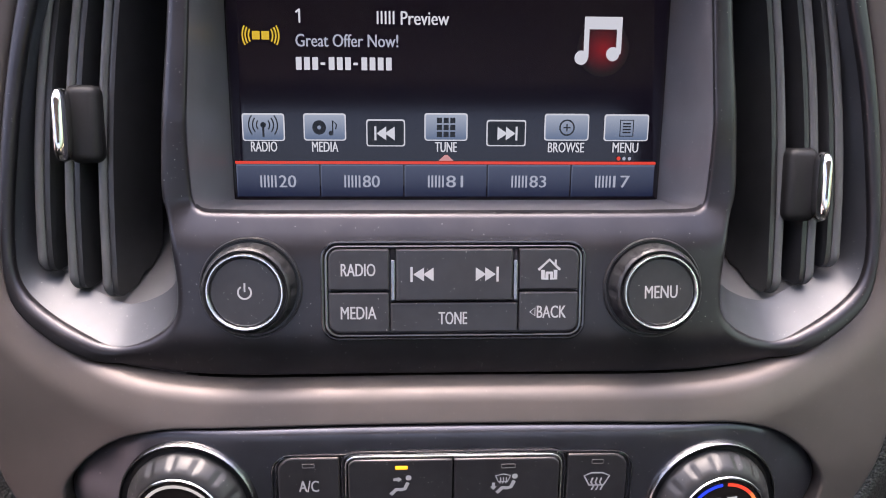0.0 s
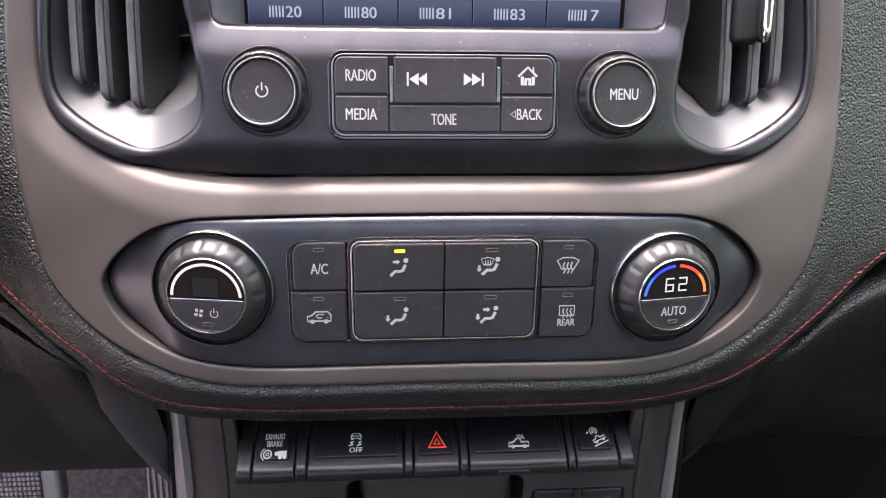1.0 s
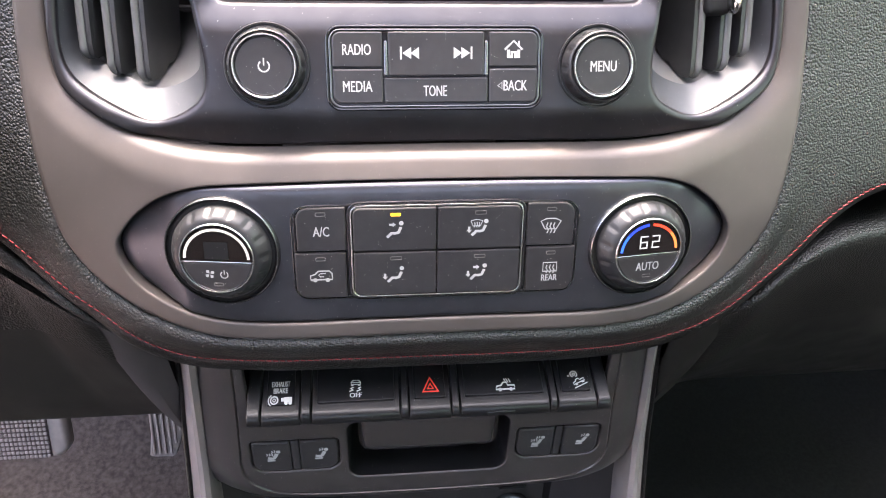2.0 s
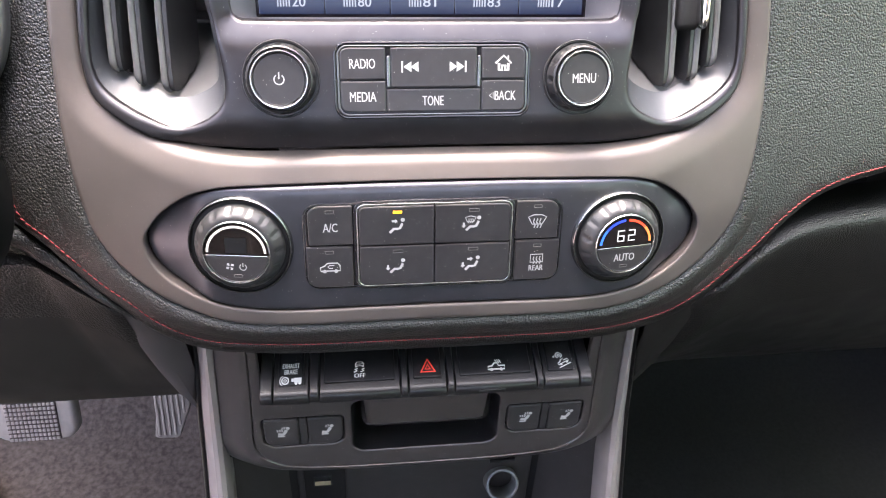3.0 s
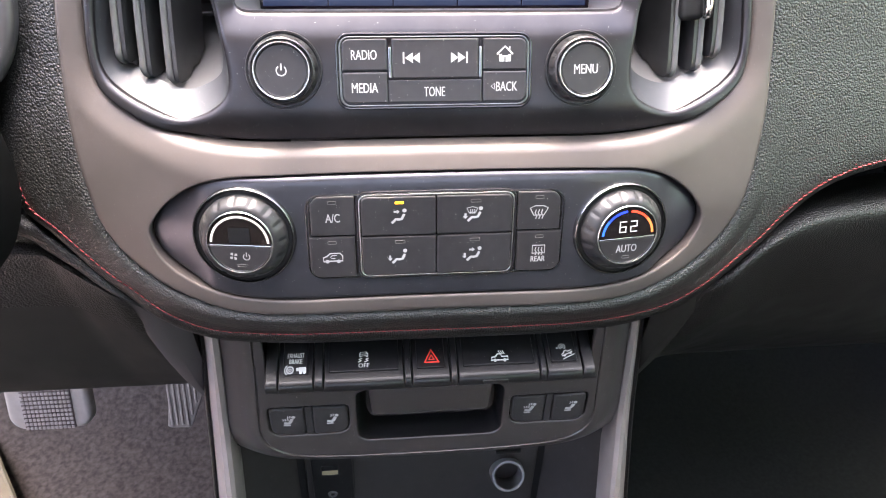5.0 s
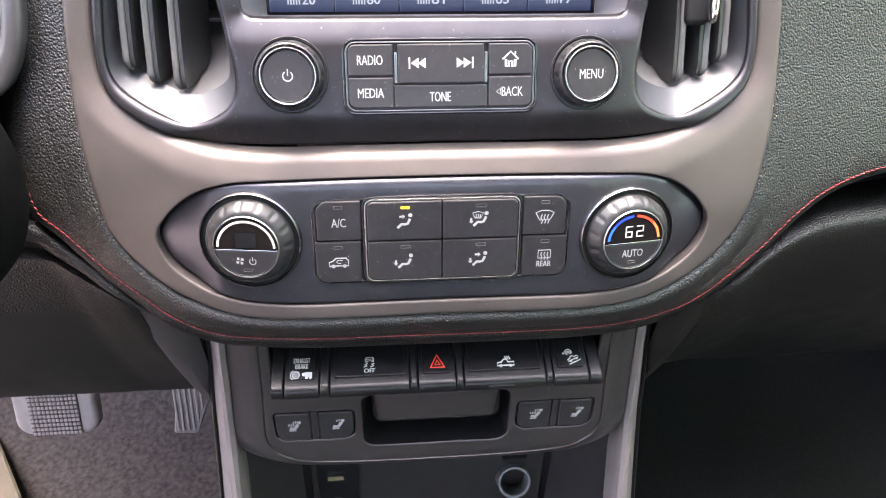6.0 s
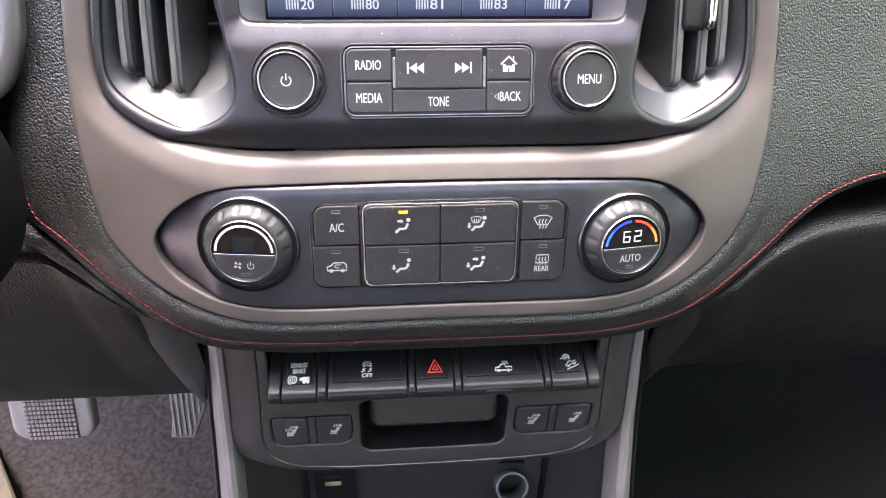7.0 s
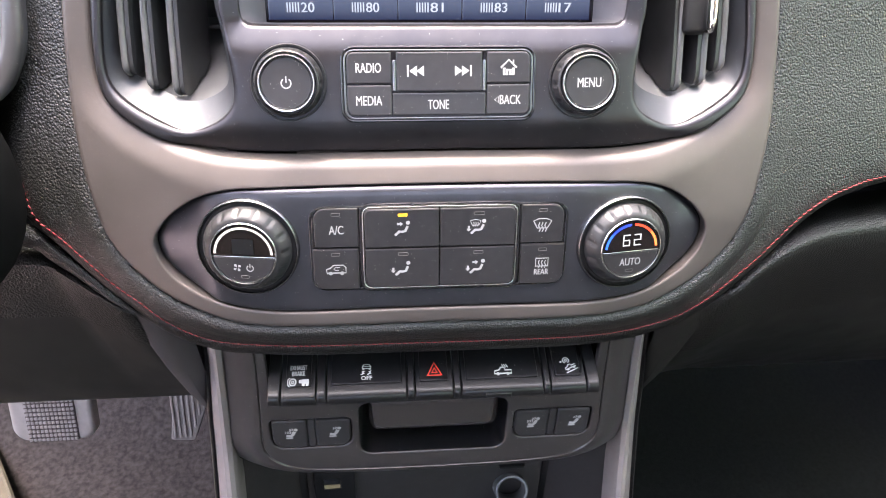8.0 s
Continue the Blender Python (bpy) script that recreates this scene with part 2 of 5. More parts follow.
def shell(outline, holes=(), r=0.002, rh=None, depth=0.004, step=0.006, seg=4, back=False):
    """A plate with rounded edges, as (u, v, w) with its face at w = 0; holes go through it."""
    from mathutils.geometry import delaunay_2d_cdt
    outline = ccw(list(outline))
    holes = [ccw(list(h)) for h in holes]
    rh = r if rh is None else rh
    radii = list(rh) if isinstance(rh, (tuple, list)) else [rh] * len(holes)
    loops = [offset(outline, -r)] + [offset(h, q) for h, q in zip(holes, radii)]
    pts, edges = [], []
    for lp in loops:
        n = len(pts)
        pts += lp
        edges += [(n + i, n + (i + 1) % len(lp)) for i in range(len(lp))]
    a = np.array(pts)
    if step:
        gx = np.arange(a[:, 0].min() + step / 2, a[:, 0].max(), step)
        gz = np.arange(a[:, 1].min() + step / 2, a[:, 1].max(), step)
        g = np.array([(x, z) for x in gx for z in gz])
        if len(g):
            keep = inside(loops[0], g)
            for h in loops[1:]:
                keep &= ~inside(h, g)
            g = g[keep]
            if len(g):
                d = np.min(np.linalg.norm(g[:, None] - a[None], axis=2), axis=1)
                pts = pts + [tuple(q) for q in g[d > step * 0.5]]
    res = delaunay_2d_cdt([Vector(p) for p in pts], edges, [], 0, 1e-7)
    vs, tris = res[0], res[2]
    cen = [tuple((vs[t[0]] + vs[t[1]] + vs[t[2]]) / 3) for t in tris]
    keep = inside(loops[0], cen)
    for h in loops[1:]:
        keep &= ~inside(h, cen)
    bm = bmesh.new()
    bv = [bm.verts.new((v.x, v.y, 0)) for v in vs]
    for t, k in zip(tris, keep):
        if k:
            try:
                bm.faces.new([bv[i] for i in t])
            except ValueError:
                pass
    orig = {}
    for i, o in enumerate(res[3]):
        for q in o:
            orig[q] = bv[i]
    n = 0
    last_rings = []
    for li, (src, lp) in enumerate(zip([outline] + holes, loops)):
        ring = [orig[n + i] for i in range(len(lp))]
        n += len(lp)
        rad, sign = (r, 1) if li == 0 else (radii[li - 1], -1)
        levels = [(rad * math.sin(math.pi / 2 * k / seg), -rad * (1 - math.cos(math.pi / 2 * k / seg))) for k in range(1, seg + 1)] if rad > 0 else []
        levels.append((rad, -rad - depth))
        for o, w in levels:
            nxt = [bm.verts.new((*p, w)) for p in offset(lp, sign * o)]
            for i in range(len(ring)):
                j = (i + 1) % len(ring)
                q = [ring[i], ring[j], nxt[j], nxt[i]]
                if ring[i] is not ring[j]:
                    try:
                        bm.faces.new(q if li else q[::-1])
                    except ValueError:
                        pass
            ring = nxt
        last_rings.append(ring)
    if back and not holes:
        bm.faces.new(last_rings[0])
    loose = [v for v in bm.verts if not v.link_faces]
    bmesh.ops.delete(bm, geom=loose, context="VERTS")
    bmesh.ops.recalc_face_normals(bm, faces=bm.faces)
    return bm


def warp(bm, f):
    for v in bm.verts:
        v.co = f(*v.co)
    bmesh.ops.recalc_face_normals(bm, faces=bm.faces)
    return bm


def seat(x, z, lift=0.0):
    """Matrix of a small flat frame lying on the stack's face: u right, v up, w out."""
    e = 0.002
    dx, dz = (front(x + e, z) - front(x - e, z)) / (2 * e), (front(x, z + e) - front(x, z - e)) / (2 * e)
    if abs(x) < 0.07:
        dx = 0
    out = Vector((dx, -1, dz)).normalized()
    right = Vector((1, dx, 0)).normalized()
    up = out.cross(right)
    m = Matrix((right, up, out)).transposed().to_4x4()
    m.translation = Vector((x, front(x, z), z)) + out * lift
    return m


def lathe(profile, n=64, knurl=None):
    """A turned body about w from (radius, w) pairs; knurl(radius index, angle) adds to the radius."""
    bm = bmesh.new()
    rings = []
    for i, (r, w) in enumerate(profile):
        if r < 1e-6:
            rings.append([bm.verts.new((0, 0, w))])
        else:
            rings.append([bm.verts.new(((r + (knurl(i, k) if knurl else 0)) * math.cos(2 * math.pi * k / n), (r + (knurl(i, k) if knurl else 0)) * math.sin(2 * math.pi * k / n), w)) for k in range(n)])
    for a, b in zip(rings, rings[1:]):
        for k in range(n):
            j = (k + 1) % n
            if len(a) == 1 and len(b) > 1:
                bm.faces.new((a[0], b[k], b[j]))
            elif len(b) == 1 and len(a) > 1:
                bm.faces.new((a[k], a[j], b[0]))
            elif len(a) > 1:
                bm.faces.new((a[k], a[j], b[j], b[k]))
    bmesh.ops.recalc_face_normals(bm, faces=bm.faces)
    return bm


def loft(loops, cap=False):
    bm = bmesh.new()
    rings = [[bm.verts.new(p) for p in lp] for lp in loops]
    for a, b in zip(rings, rings[1:]):
        for k in range(len(a)):
            j = (k + 1) % len(a)
            bm.faces.new((a[k], a[j], b[j], b[k]))
    if cap:
        bm.faces.new(rings[-1])
    bmesh.ops.recalc_face_normals(bm, faces=bm.faces)
    return bm


def strip_mesh(rows):
    """A sheet through rows of points."""
    bm = bmesh.new()
    vs = [[bm.verts.new(p) for p in row] for row in rows]
    for a, b in zip(vs, vs[1:]):
        for k in range(len(a) - 1):
            bm.faces.new((a[k], a[k + 1], b[k + 1], b[k]))
    return bm


def block(x0, y0, z0, x1, y1, z1, r=0.0, seg=2):
    bm = bmesh.new()
    bmesh.ops.create_cube(bm, size=1, matrix=Matrix.Translation(((x0 + x1) / 2, (y0 + y1) / 2, (z0 + z1) / 2)) @ Matrix.Diagonal((x1 - x0, y1 - y0, z1 - z0, 1)))
    if r:
        bmesh.ops.bevel(bm, geom=list(bm.edges), offset=r, segments=seg, affect="EDGES", profile=0.5)
    return bm


def joined(*bms):
    out = bmesh.new()
    for b in bms:
        me = bpy.data.meshes.new("tmp")
        b.to_mesh(me)
        out.from_mesh(me)
        bpy.data.meshes.remove(me)
        b.free()
    return out


def moved(bm, m):
    bm.transform(m)
    return bm


def ribbon(*strokes, w=0.0):
    """Flat printed strokes; each is (width, [(u, v), ...]), closed where it ends at its start."""
    bm = bmesh.new()
    for width, pts in strokes:
        p = np.array(pts, float)
        closed = np.allclose(p[0], p[-1])
        d = np.gradient(p, axis=0)
        if closed:
            d[0] = d[-1] = p[1] - p[-2]
        d /= np.linalg.norm(d, axis=1)[:, None] + 1e-12
        n = np.stack([-d[:, 1], d[:, 0]], 1) * width / 2
        a = [bm.verts.new((*q, w)) for q in p + n]
        b = [bm.verts.new((*q, w)) for q in p - n]
        for k in range(len(p) - 1):
            bm.faces.new((a[k], b[k], b[k + 1], a[k + 1]))
    return bm


def patch(*polys, w=0.0):
    bm = bmesh.new()
    for p in polys:
        bm.faces.new([bm.verts.new((*q, w)) for q in ccw(list(p))])
    return bm


def disc(u, v, r, n=20):
    return [(u + r * math.cos(2 * math.pi * k / n), v + r * math.sin(2 * math.pi * k / n)) for k in range(n)]


def arc(u, v, r, a0, a1, n=24):
    return [(u + r * math.cos(radians(a0 + (a1 - a0) * k / n)), v + r * math.sin(radians(a0 + (a1 - a0) * k / n))) for k in range(n + 1)]


def letters(text, u, v, width, height, w=0.0, bold=0.0):
    """Lettering in the built-in font, fitted to a width and height about (u, v); bold thickens its strokes."""
    c = bpy.data.curves.new("tmp", "FONT")
    c.body, c.size, c.resolution_u = text, 1.0, 3
    ob = new("tmp", c)
    me = bpy.data.meshes.new_from_object(ob.evaluated_get(bpy.context.evaluated_depsgraph_get()))
    bm = bmesh.new()
    bm.from_mesh(me)
    bpy.data.objects.remove(ob)
    bpy.data.curves.remove(c)
    bpy.data.meshes.remove(me)
    xs, ys = [q.co.x for q in bm.verts], [q.co.y for q in bm.verts]
    sx, sy = width / (max(xs) - min(xs)), height / (max(ys) - min(ys))
    cx, cy = (max(xs) + min(xs)) / 2, (max(ys) + min(ys)) / 2
    for q in bm.verts:
        q.co = ((q.co.x - cx) * sx + u, (q.co.y - cy) * sy + v, w)
    if not bold:
        return bm
    copies = [moved(bm.copy(), Matrix.Translation((d * bold, 0, (k + 1) * 4e-6))) for k, d in enumerate((-1, 1))]
    return joined(bm, *copies)


def finish(name, bm, mat, sharp=38):
    me = bpy.data.meshes.new(name)
    bm.to_mesh(me)
    bm.free()
    me.materials.append(mat)
    me.polygons.foreach_set("use_smooth", [True] * len(me.polygons))
    me.set_sharp_from_angle(angle=radians(sharp))
    return new(name, me)


def part(name, bm, mat, parent, label="", sharp=38):
    ob = finish(name, bm, mat, sharp)
    ob.parent = parent
    if parent.type == "EMPTY":
        ob.matrix_parent_inverse = Matrix.Translation(-parent.location)
    return tagged(ob, label)


def thing(name, at, label, category, group="", kind=""):
    ob = new(name)
    ob.empty_display_size = 0.01
    ob.location = at
    return tagged(ob, label, category, group, kind)


def structure(name, bm, mat, label, category):
    return tagged(finish(name, bm, mat), label, category, kind="structure")


def bar(u0, v0, u1, v1):
    return [(u0, v0), (u1, v0), (u1, v1), (u0, v1)]


# ---- outlines of the centre stack, right halves from top to bottom ----
TRIM = mirrored(spaced(spline([(0.153, 0.84), (0.162, 0.80), (0.1715, 0.762), (0.176, 0.725), (0.1768, 0.69), (0.1745, 0.664), (0.171, 0.645), (0.1665, 0.630), (0.158, 0.6165), (0.1445, 0.604), (0.128, 0.5950), (0.1055, 0.5885), (0.075, 0.5868), (0.0, 0.5872)]), 0.004, False))
BEZEL_LINE = mirrored(spaced(spline([(0.137, 0.83), (0.148, 0.797), (0.155, 0.771), (0.1597, 0.745), (0.1622, 0.715), (0.1608, 0.700), (0.1565, 0.6922), (0.146, 0.6848), (0.131, 0.6780), (0.1145, 0.6743), (0.092, 0.6727), (0.066, 0.6727), (0.035, 0.6729), (0.0, 0.6730)]), 0.003, False))
POD_LINE = mirrored(spaced(spline([(0.0, 0.6617), (0.035, 0.6616), (0.062, 0.6613), (0.083, 0.6606), (0.103, 0.659), (0.118, 0.6540), (0.1305, 0.6455), (0.138, 0.6375), (0.1418, 0.630), (0.140, 0.6205), (0.1325, 0.611), (0.119, 0.603), (0.104, 0.5985), (0.085, 0.5968), (0.06, 0.5967), (0.032, 0.5969), (0.0, 0.597)]), 0.003, False)[:-1])
MOUTH = ccw(spaced(spline([(0.115, 0.828), (0.132, 0.825), (0.1415, 0.797), (0.150, 0.769), (0.1553, 0.740), (0.158, 0.715), (0.1565, 0.702), (0.149, 0.694), (0.134, 0.6865), (0.1205, 0.6825), (0.1075, 0.6865), (0.0990, 0.6935), (0.0970, 0.703), (0.0982, 0.7155), (0.1000, 0.727), (0.1016, 0.737), (0.0999, 0.762), (0.0960, 0.797), (0.095, 0.825), (0.115, 0.828)]), 0.003))
CORNER = spline([(0.0830, 0.7288), (0.0880, 0.7290), (0.0908, 0.7302), (0.0918, 0.7330), (0.0920, 0.742), (0.0915, 0.757), (0.0885, 0.797), (0.0870, 0.822)])
OPENING = ccw(spaced([(-x, z) for x, z in CORNER[::-1]] + CORNER, 0.002))
SEAM = spaced(spline([(-0.60, 0.672), (-0.30, 0.668), (-0.235, 0.664), (-0.213, 0.654), (-0.2089, 0.644), (-0.2052, 0.635), (-0.1945, 0.6275), (-0.1822, 0.6153), (-0.1695, 0.6029), (-0.1562, 0.5928), (-0.1428, 0.5815), (-0.1292, 0.5730), (-0.1147, 0.5692), (-0.0992, 0.5690), (-0.0538, 0.5684), (-0.0171, 0.5681), (0.0236, 0.5676), (0.0554, 0.5676), (0.0878, 0.5676), (0.1046, 0.5680), (0.1212, 0.5701), (0.1376, 0.5746), (0.1528, 0.5843), (0.1686, 0.5958), (0.1845, 0.6082), (0.1994, 0.6222), (0.2154, 0.6331), (0.2325, 0.6391), (0.2575, 0.6430), (0.32, 0.646), (0.60, 0.65)]), 0.004, False)


def hide_depth(x, z):
    """Depth of the leather; it turns away beside the steering column."""
    d = max(0.0, -0.196 - x)
    return front(x, z) + 0.0025 + (25 * d * d if d < 0.03 else 0.0225 + 0.12 * (d - 0.03))


# ---- the dashboard ----
dashboard = thing("dashboard", (0, 0.1, 0.6), "black grained leather dashboard with red contrast stitching", "dashboard", kind="structure")
upper = SEAM + [(x, 0.85) for x in np.linspace(0.6, -0.6, 60)]
part("leather_panel", warp(shell(upper, [offset(TRIM, -0.010)], r=0.0006, rh=0.001, depth=0.0, step=0.008, seg=2), lambda u, v, w: (u, hide_depth(u, v) - w, v)), LEATHER, dashboard)


def seam_normals():
    p = np.array(SEAM)
    d = np.gradient(p, axis=0)
    d /= np.linalg.norm(d, axis=1)[:, None]
    return np.stack([d[:, 1], -d[:, 0]], 1), d


NORM, TANG = seam_normals()
FOLD = [(0.0002, 0.0), (0.0010, 0.0014), (0.0022, 0.0008), (0.0060, 0.0014), (0.0100, 0.0032), (0.0130, 0.0064), (0.0145, 0.0105), (0.0150, 0.018), (0.0150, 0.045)]
rows = []
for o, b in FOLD:
    row = []
    for (x, z), n in zip(SEAM, NORM):
        s = 0.88 - 0.48 * min(1, max(0, (abs(x) - 0.115) / 0.07))
        row.append((x + n[0] * o * s, hide_depth(x, z) + b * s ** 1.5, z + n[1] * o * s))
    rows.append(row)
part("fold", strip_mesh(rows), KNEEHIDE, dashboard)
ROLL = [(-0.004, 0.006), (-0.0005, 0.0010), (0.0006, -0.0008), (0.0018, -0.0022), (0.0032, -0.0030), (0.0048, -0.0032), (0.0070, -0.0028), (0.0098, -0.0019), (0.0126, -0.0009), (0.0150, -0.0001), (0.0165, 0.0008)]
part("rolled_edge", loft([[(x, hide_depth(x, z) + b * (0.2 + 0.8 * max(0.0, min(1.0, (0.66 - z) / 0.05)) if b < 0 else 1), z) for x, z in offset(TRIM, o)] for o, b in ROLL]), LEATHER, dashboard, "rolled leather lip round the silver surround")
stitches = []
THREADLINE = spaced(SEAM, 0.0033, False)
for a, b in zip(THREADLINE, THREADLINE[1:]):
    if -0.21 < a[0] < 0.33:
        turn = math.atan2(b[1] - a[1], b[0] - a[0])
        m = Matrix.Translation((a[0], hide_depth(*a) - 0.0004, a[1] + 0.0004)) @ Matrix.Rotation(0.12 - turn, 4, "Y")
        stitches.append(moved(block(-0.00125, -0.00034, -0.00025, 0.00125, 0.00034, 0.00025, 0.00020, 1), m))
tagged(part("stitching", joined(*stitches), THREAD, dashboard, "fine red thread stitches along the seam"), kind="stuff")


def lower_panel(crest, ends, lip_y, lip_z, set_back, bulge, behind):
    """Padded panel below the seam, rounded over along its crest; with nothing behind, its hanging lower part."""
    line = spaced(spline(crest), 0.006, False)
    rows, depths = [], (0.0, 0.006, 0.014, 0.024, 0.036, 0.05, 0.07, 0.1, 0.14, 0.2, 0.25, 0.3) if behind else (0.3, 0.36, 0.42, 0.55, 0.7, 0.85, 0.97, 1.0, 1.004)
    for back, up in behind:
        rows.append([(x, hide_depth(max(x, -0.206), z) + set_back + back + 0.025 * max(0.0, 1 - (abs(x) - 0.146) / 0.03) ** 2, z + up) for x, z in line])
    for s in depths:
        row = []
        for k, (x, z) in enumerate(line):
            y = hide_depth(max(x, -0.206), z) + set_back + 0.025 * max(0.0, 1 - (abs(x) - 0.146) / 0.03) ** 2
            bx = ends[0] + (ends[1] - ends[0]) * k / (len(line) - 1)
            if s > 1:
                row.append((bx, lip_y + 0.09, lip_z + 0.03))
            else:
                row.append((x + (bx - x) * s, y + (lip_y - y) * s - bulge * math.sin(math.pi * s) ** 0.7, z + (lip_z - z) * s))
        rows.append(row)
    return strip_mesh(rows)


KNEE = ([(-0.60, 0.605), (-0.30, 0.605), (-0.24, 0.6055), (-0.215, 0.6050), (-0.2015, 0.6020), (-0.1879, 0.5940), (-0.1765, 0.5872), (-0.1660, 0.5790)], (-0.50, -0.1475), 0.020, 0.477, 0.006, 0.006)
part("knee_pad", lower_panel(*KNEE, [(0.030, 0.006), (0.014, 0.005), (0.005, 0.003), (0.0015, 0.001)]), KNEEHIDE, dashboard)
part("knee_panel", lower_panel(*KNEE, []), KNEEPLASTIC, dashboard, "matt black lower knee panel")
UPPER = spline([(-0.2330, 0.6340), (-0.2090, 0.6245), (-0.1866, 0.6092), (-0.1715, 0.5954), (-0.1620, 0.5845), (-0.1560, 0.5780)], 6)
LOWER = spline([(-0.2350, 0.6220), (-0.2125, 0.6130), (-0.1934, 0.6027), (-0.1806, 0.5945), (-0.1680, 0.5848), (-0.1590, 0.5770)], 6)
rows = []
for q in np.linspace(0.0, math.pi, 9):
    f = (1 - math.cos(q)) / 2
    rows.append([(a[0] + (b[0] - a[0]) * f, hide_depth(max(a[0], -0.206), a[1]) + 0.0075 - 0.55 * math.sin(q) * math.dist(a, b), a[1] + (b[1] - a[1]) * f) for a, b in zip(UPPER, LOWER)])
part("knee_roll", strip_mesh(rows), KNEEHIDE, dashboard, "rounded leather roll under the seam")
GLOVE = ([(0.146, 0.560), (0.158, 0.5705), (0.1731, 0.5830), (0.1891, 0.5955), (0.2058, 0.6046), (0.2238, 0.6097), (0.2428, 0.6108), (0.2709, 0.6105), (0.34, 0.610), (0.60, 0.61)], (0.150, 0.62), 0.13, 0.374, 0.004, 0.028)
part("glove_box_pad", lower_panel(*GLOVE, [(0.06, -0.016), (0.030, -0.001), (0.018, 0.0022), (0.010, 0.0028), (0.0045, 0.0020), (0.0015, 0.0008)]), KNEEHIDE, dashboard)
part("glove_box_panel", lower_panel(*GLOVE, []), KNEEPLASTIC, dashboard, "matt black glove box front")
# Black sheet behind the gap, put there to look like shade.
GAP_SHADE = [[(x + n[0] * o, hide_depth(x, z) + b, z + n[1] * o) for (x, z), n in zip(SEAM, NORM)] for o, b in ((0.001, 0.012), (0.004, 0.030), (0.022, 0.060), (0.030, 0.10), (0.075, 0.14))]
part("gap_shade", strip_mesh(GAP_SHADE), DARKFILL, dashboard)
for sx in (-1, 1):
    side = [(0.592, -0.168, -0.016), (0.575, -0.1675, -0.015), (0.550, -0.1640, -0.012), (0.525, -0.1590, -0.007), (0.500, -0.1530, -0.001), (0.480, -0.1470, 0.005), (0.472, -0.1440, 0.008)]
    rows = []
    for k, d in ((-0.06, 0.030), (-0.03, 0.006), (0.02, 0.0012), (0.12, 0.0), (0.55, -0.0005), (1.0, 0.006)):
        rows.append([(-sx * (x + (-0.1400 - x) * k), y + d, z) for z, x, y in side])
    # Light put into colour: left flank lighter, right flank near black.
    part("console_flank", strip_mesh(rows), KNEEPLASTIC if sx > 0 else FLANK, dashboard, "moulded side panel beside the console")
top = [[(x, front(x, 0.85) + d, 0.85 + h) for x in np.linspace(-0.77, 0.77, 30)] for d, h in ((0.002, -0.004), (0.008, 0.004), (0.02, 0.006), (0.25, 0.006), (0.60, 0.0), (0.72, -0.01))]
part("top_pad", strip_mesh(top), LEATHER, dashboard)

# cluster surround and column beside the stack
cluster = thing("instrument_cluster", (-0.30, 0.02, 0.70), "smoky grey instrument cluster surround beside the centre stack", "instrument cluster")
edge = [(-0.193, 0.83), (-0.1925, 0.76), (-0.1935, 0.728), (-0.1965, 0.7125), (-0.203, 0.6995), (-0.213, 0.6905), (-0.24, 0.684), (-0.50, 0.684), (-0.51, 0.83)]
line = spaced(spline(edge[:7]) + [(-0.50, 0.684), (-0.50, 0.83)], 0.004)
part("surround", warp(shell(line, [offset(ccw(line), -0.011)], r=0.004, rh=0.004, depth=0.03), lambda u, v, w: (u, front(u, v) - 0.006 - w, v)), CLUSTERBLACK, cluster)
part("hood", warp(shell(offset(ccw(line), -0.009), r=0.001, depth=0.0), lambda u, v, w: (u, front(u, v) + 0.010 - w, v)), KEY, cluster)
column = thing("steering_column", (-0.25, -0.03, 0.62), "black plastic steering column shroud", "steering column")
rings = []
for y, k in ((0.06, 0.72), (0.0, 0.86), (-0.04, 0.97), (-0.06, 1.0), (-0.08, 0.98), (-0.10, 0.88), (-0.112, 0.7), (-0.116, 0.45)):
    d = max(0.0, y + 0.06)
    rings.append([(-0.2525 - 0.6 * d + 0.077 * k * math.cos(a), y, 0.692 - 0.5 * d + 0.078 * k * math.sin(a)) for a in np.linspace(0, 2 * math.pi, 48, endpoint=False)])
part("shroud", loft(rings, True), MATTBLACK, column)

# ---- silver surround ----
EDGE_POINTS = np.array(BEZEL_LINE)


def trim_face(u, v, w):
    """The crease keeps its distance from the radio's outline and runs on as a chamfer up both arms."""
    near = float(np.min(np.hypot(EDGE_POINTS[:, 0] - u, EDGE_POINTS[:, 1] - v)))
    k = max(0.0, min(1.0, (abs(u) - 0.105) / 0.045))
    k = k * k * (3 - 2 * k)
    rise = float(np.interp(abs(u), (0.085, 0.1, 0.1145, 0.131, 0.146, 0.1565), (0.0, 0.0003, 0.0015, 0.005, 0.0115, 0.0185))) * max(0.0, min(1.0, (v - 0.640) / 0.018))
    middle = float(np.interp(v - rise, TABLE_Z, CREASED)) + 0.42 * rise
    arm = float(np.interp(v, TABLE_Z, EASED)) + 0.0046 * max(0.0, 1 - near / 0.0125) ** 1.15
    return (u, middle * (1 - k) + arm * k + bow(u) - w - 0.0012, v)


trim = tagged(finish("stack_surround", warp(shell(TRIM, [offset(BEZEL_LINE, 0.0007), offset(POD_LINE, 0.0007)], r=0.003, rh=(0.0035, 0.0013), depth=0.006, step=0.003, seg=6), trim_face), SILVER), "warm satin silver centre stack surround", "dash trim")

# ---- radio bezel ----
bezel = thing("radio_unit", (0, 0.01, 0.70), "charcoal satin plastic radio unit with two vent openings", "radio")
LEFT_MOUTH = ccw([(-x, z) for x, z in MOUTH])


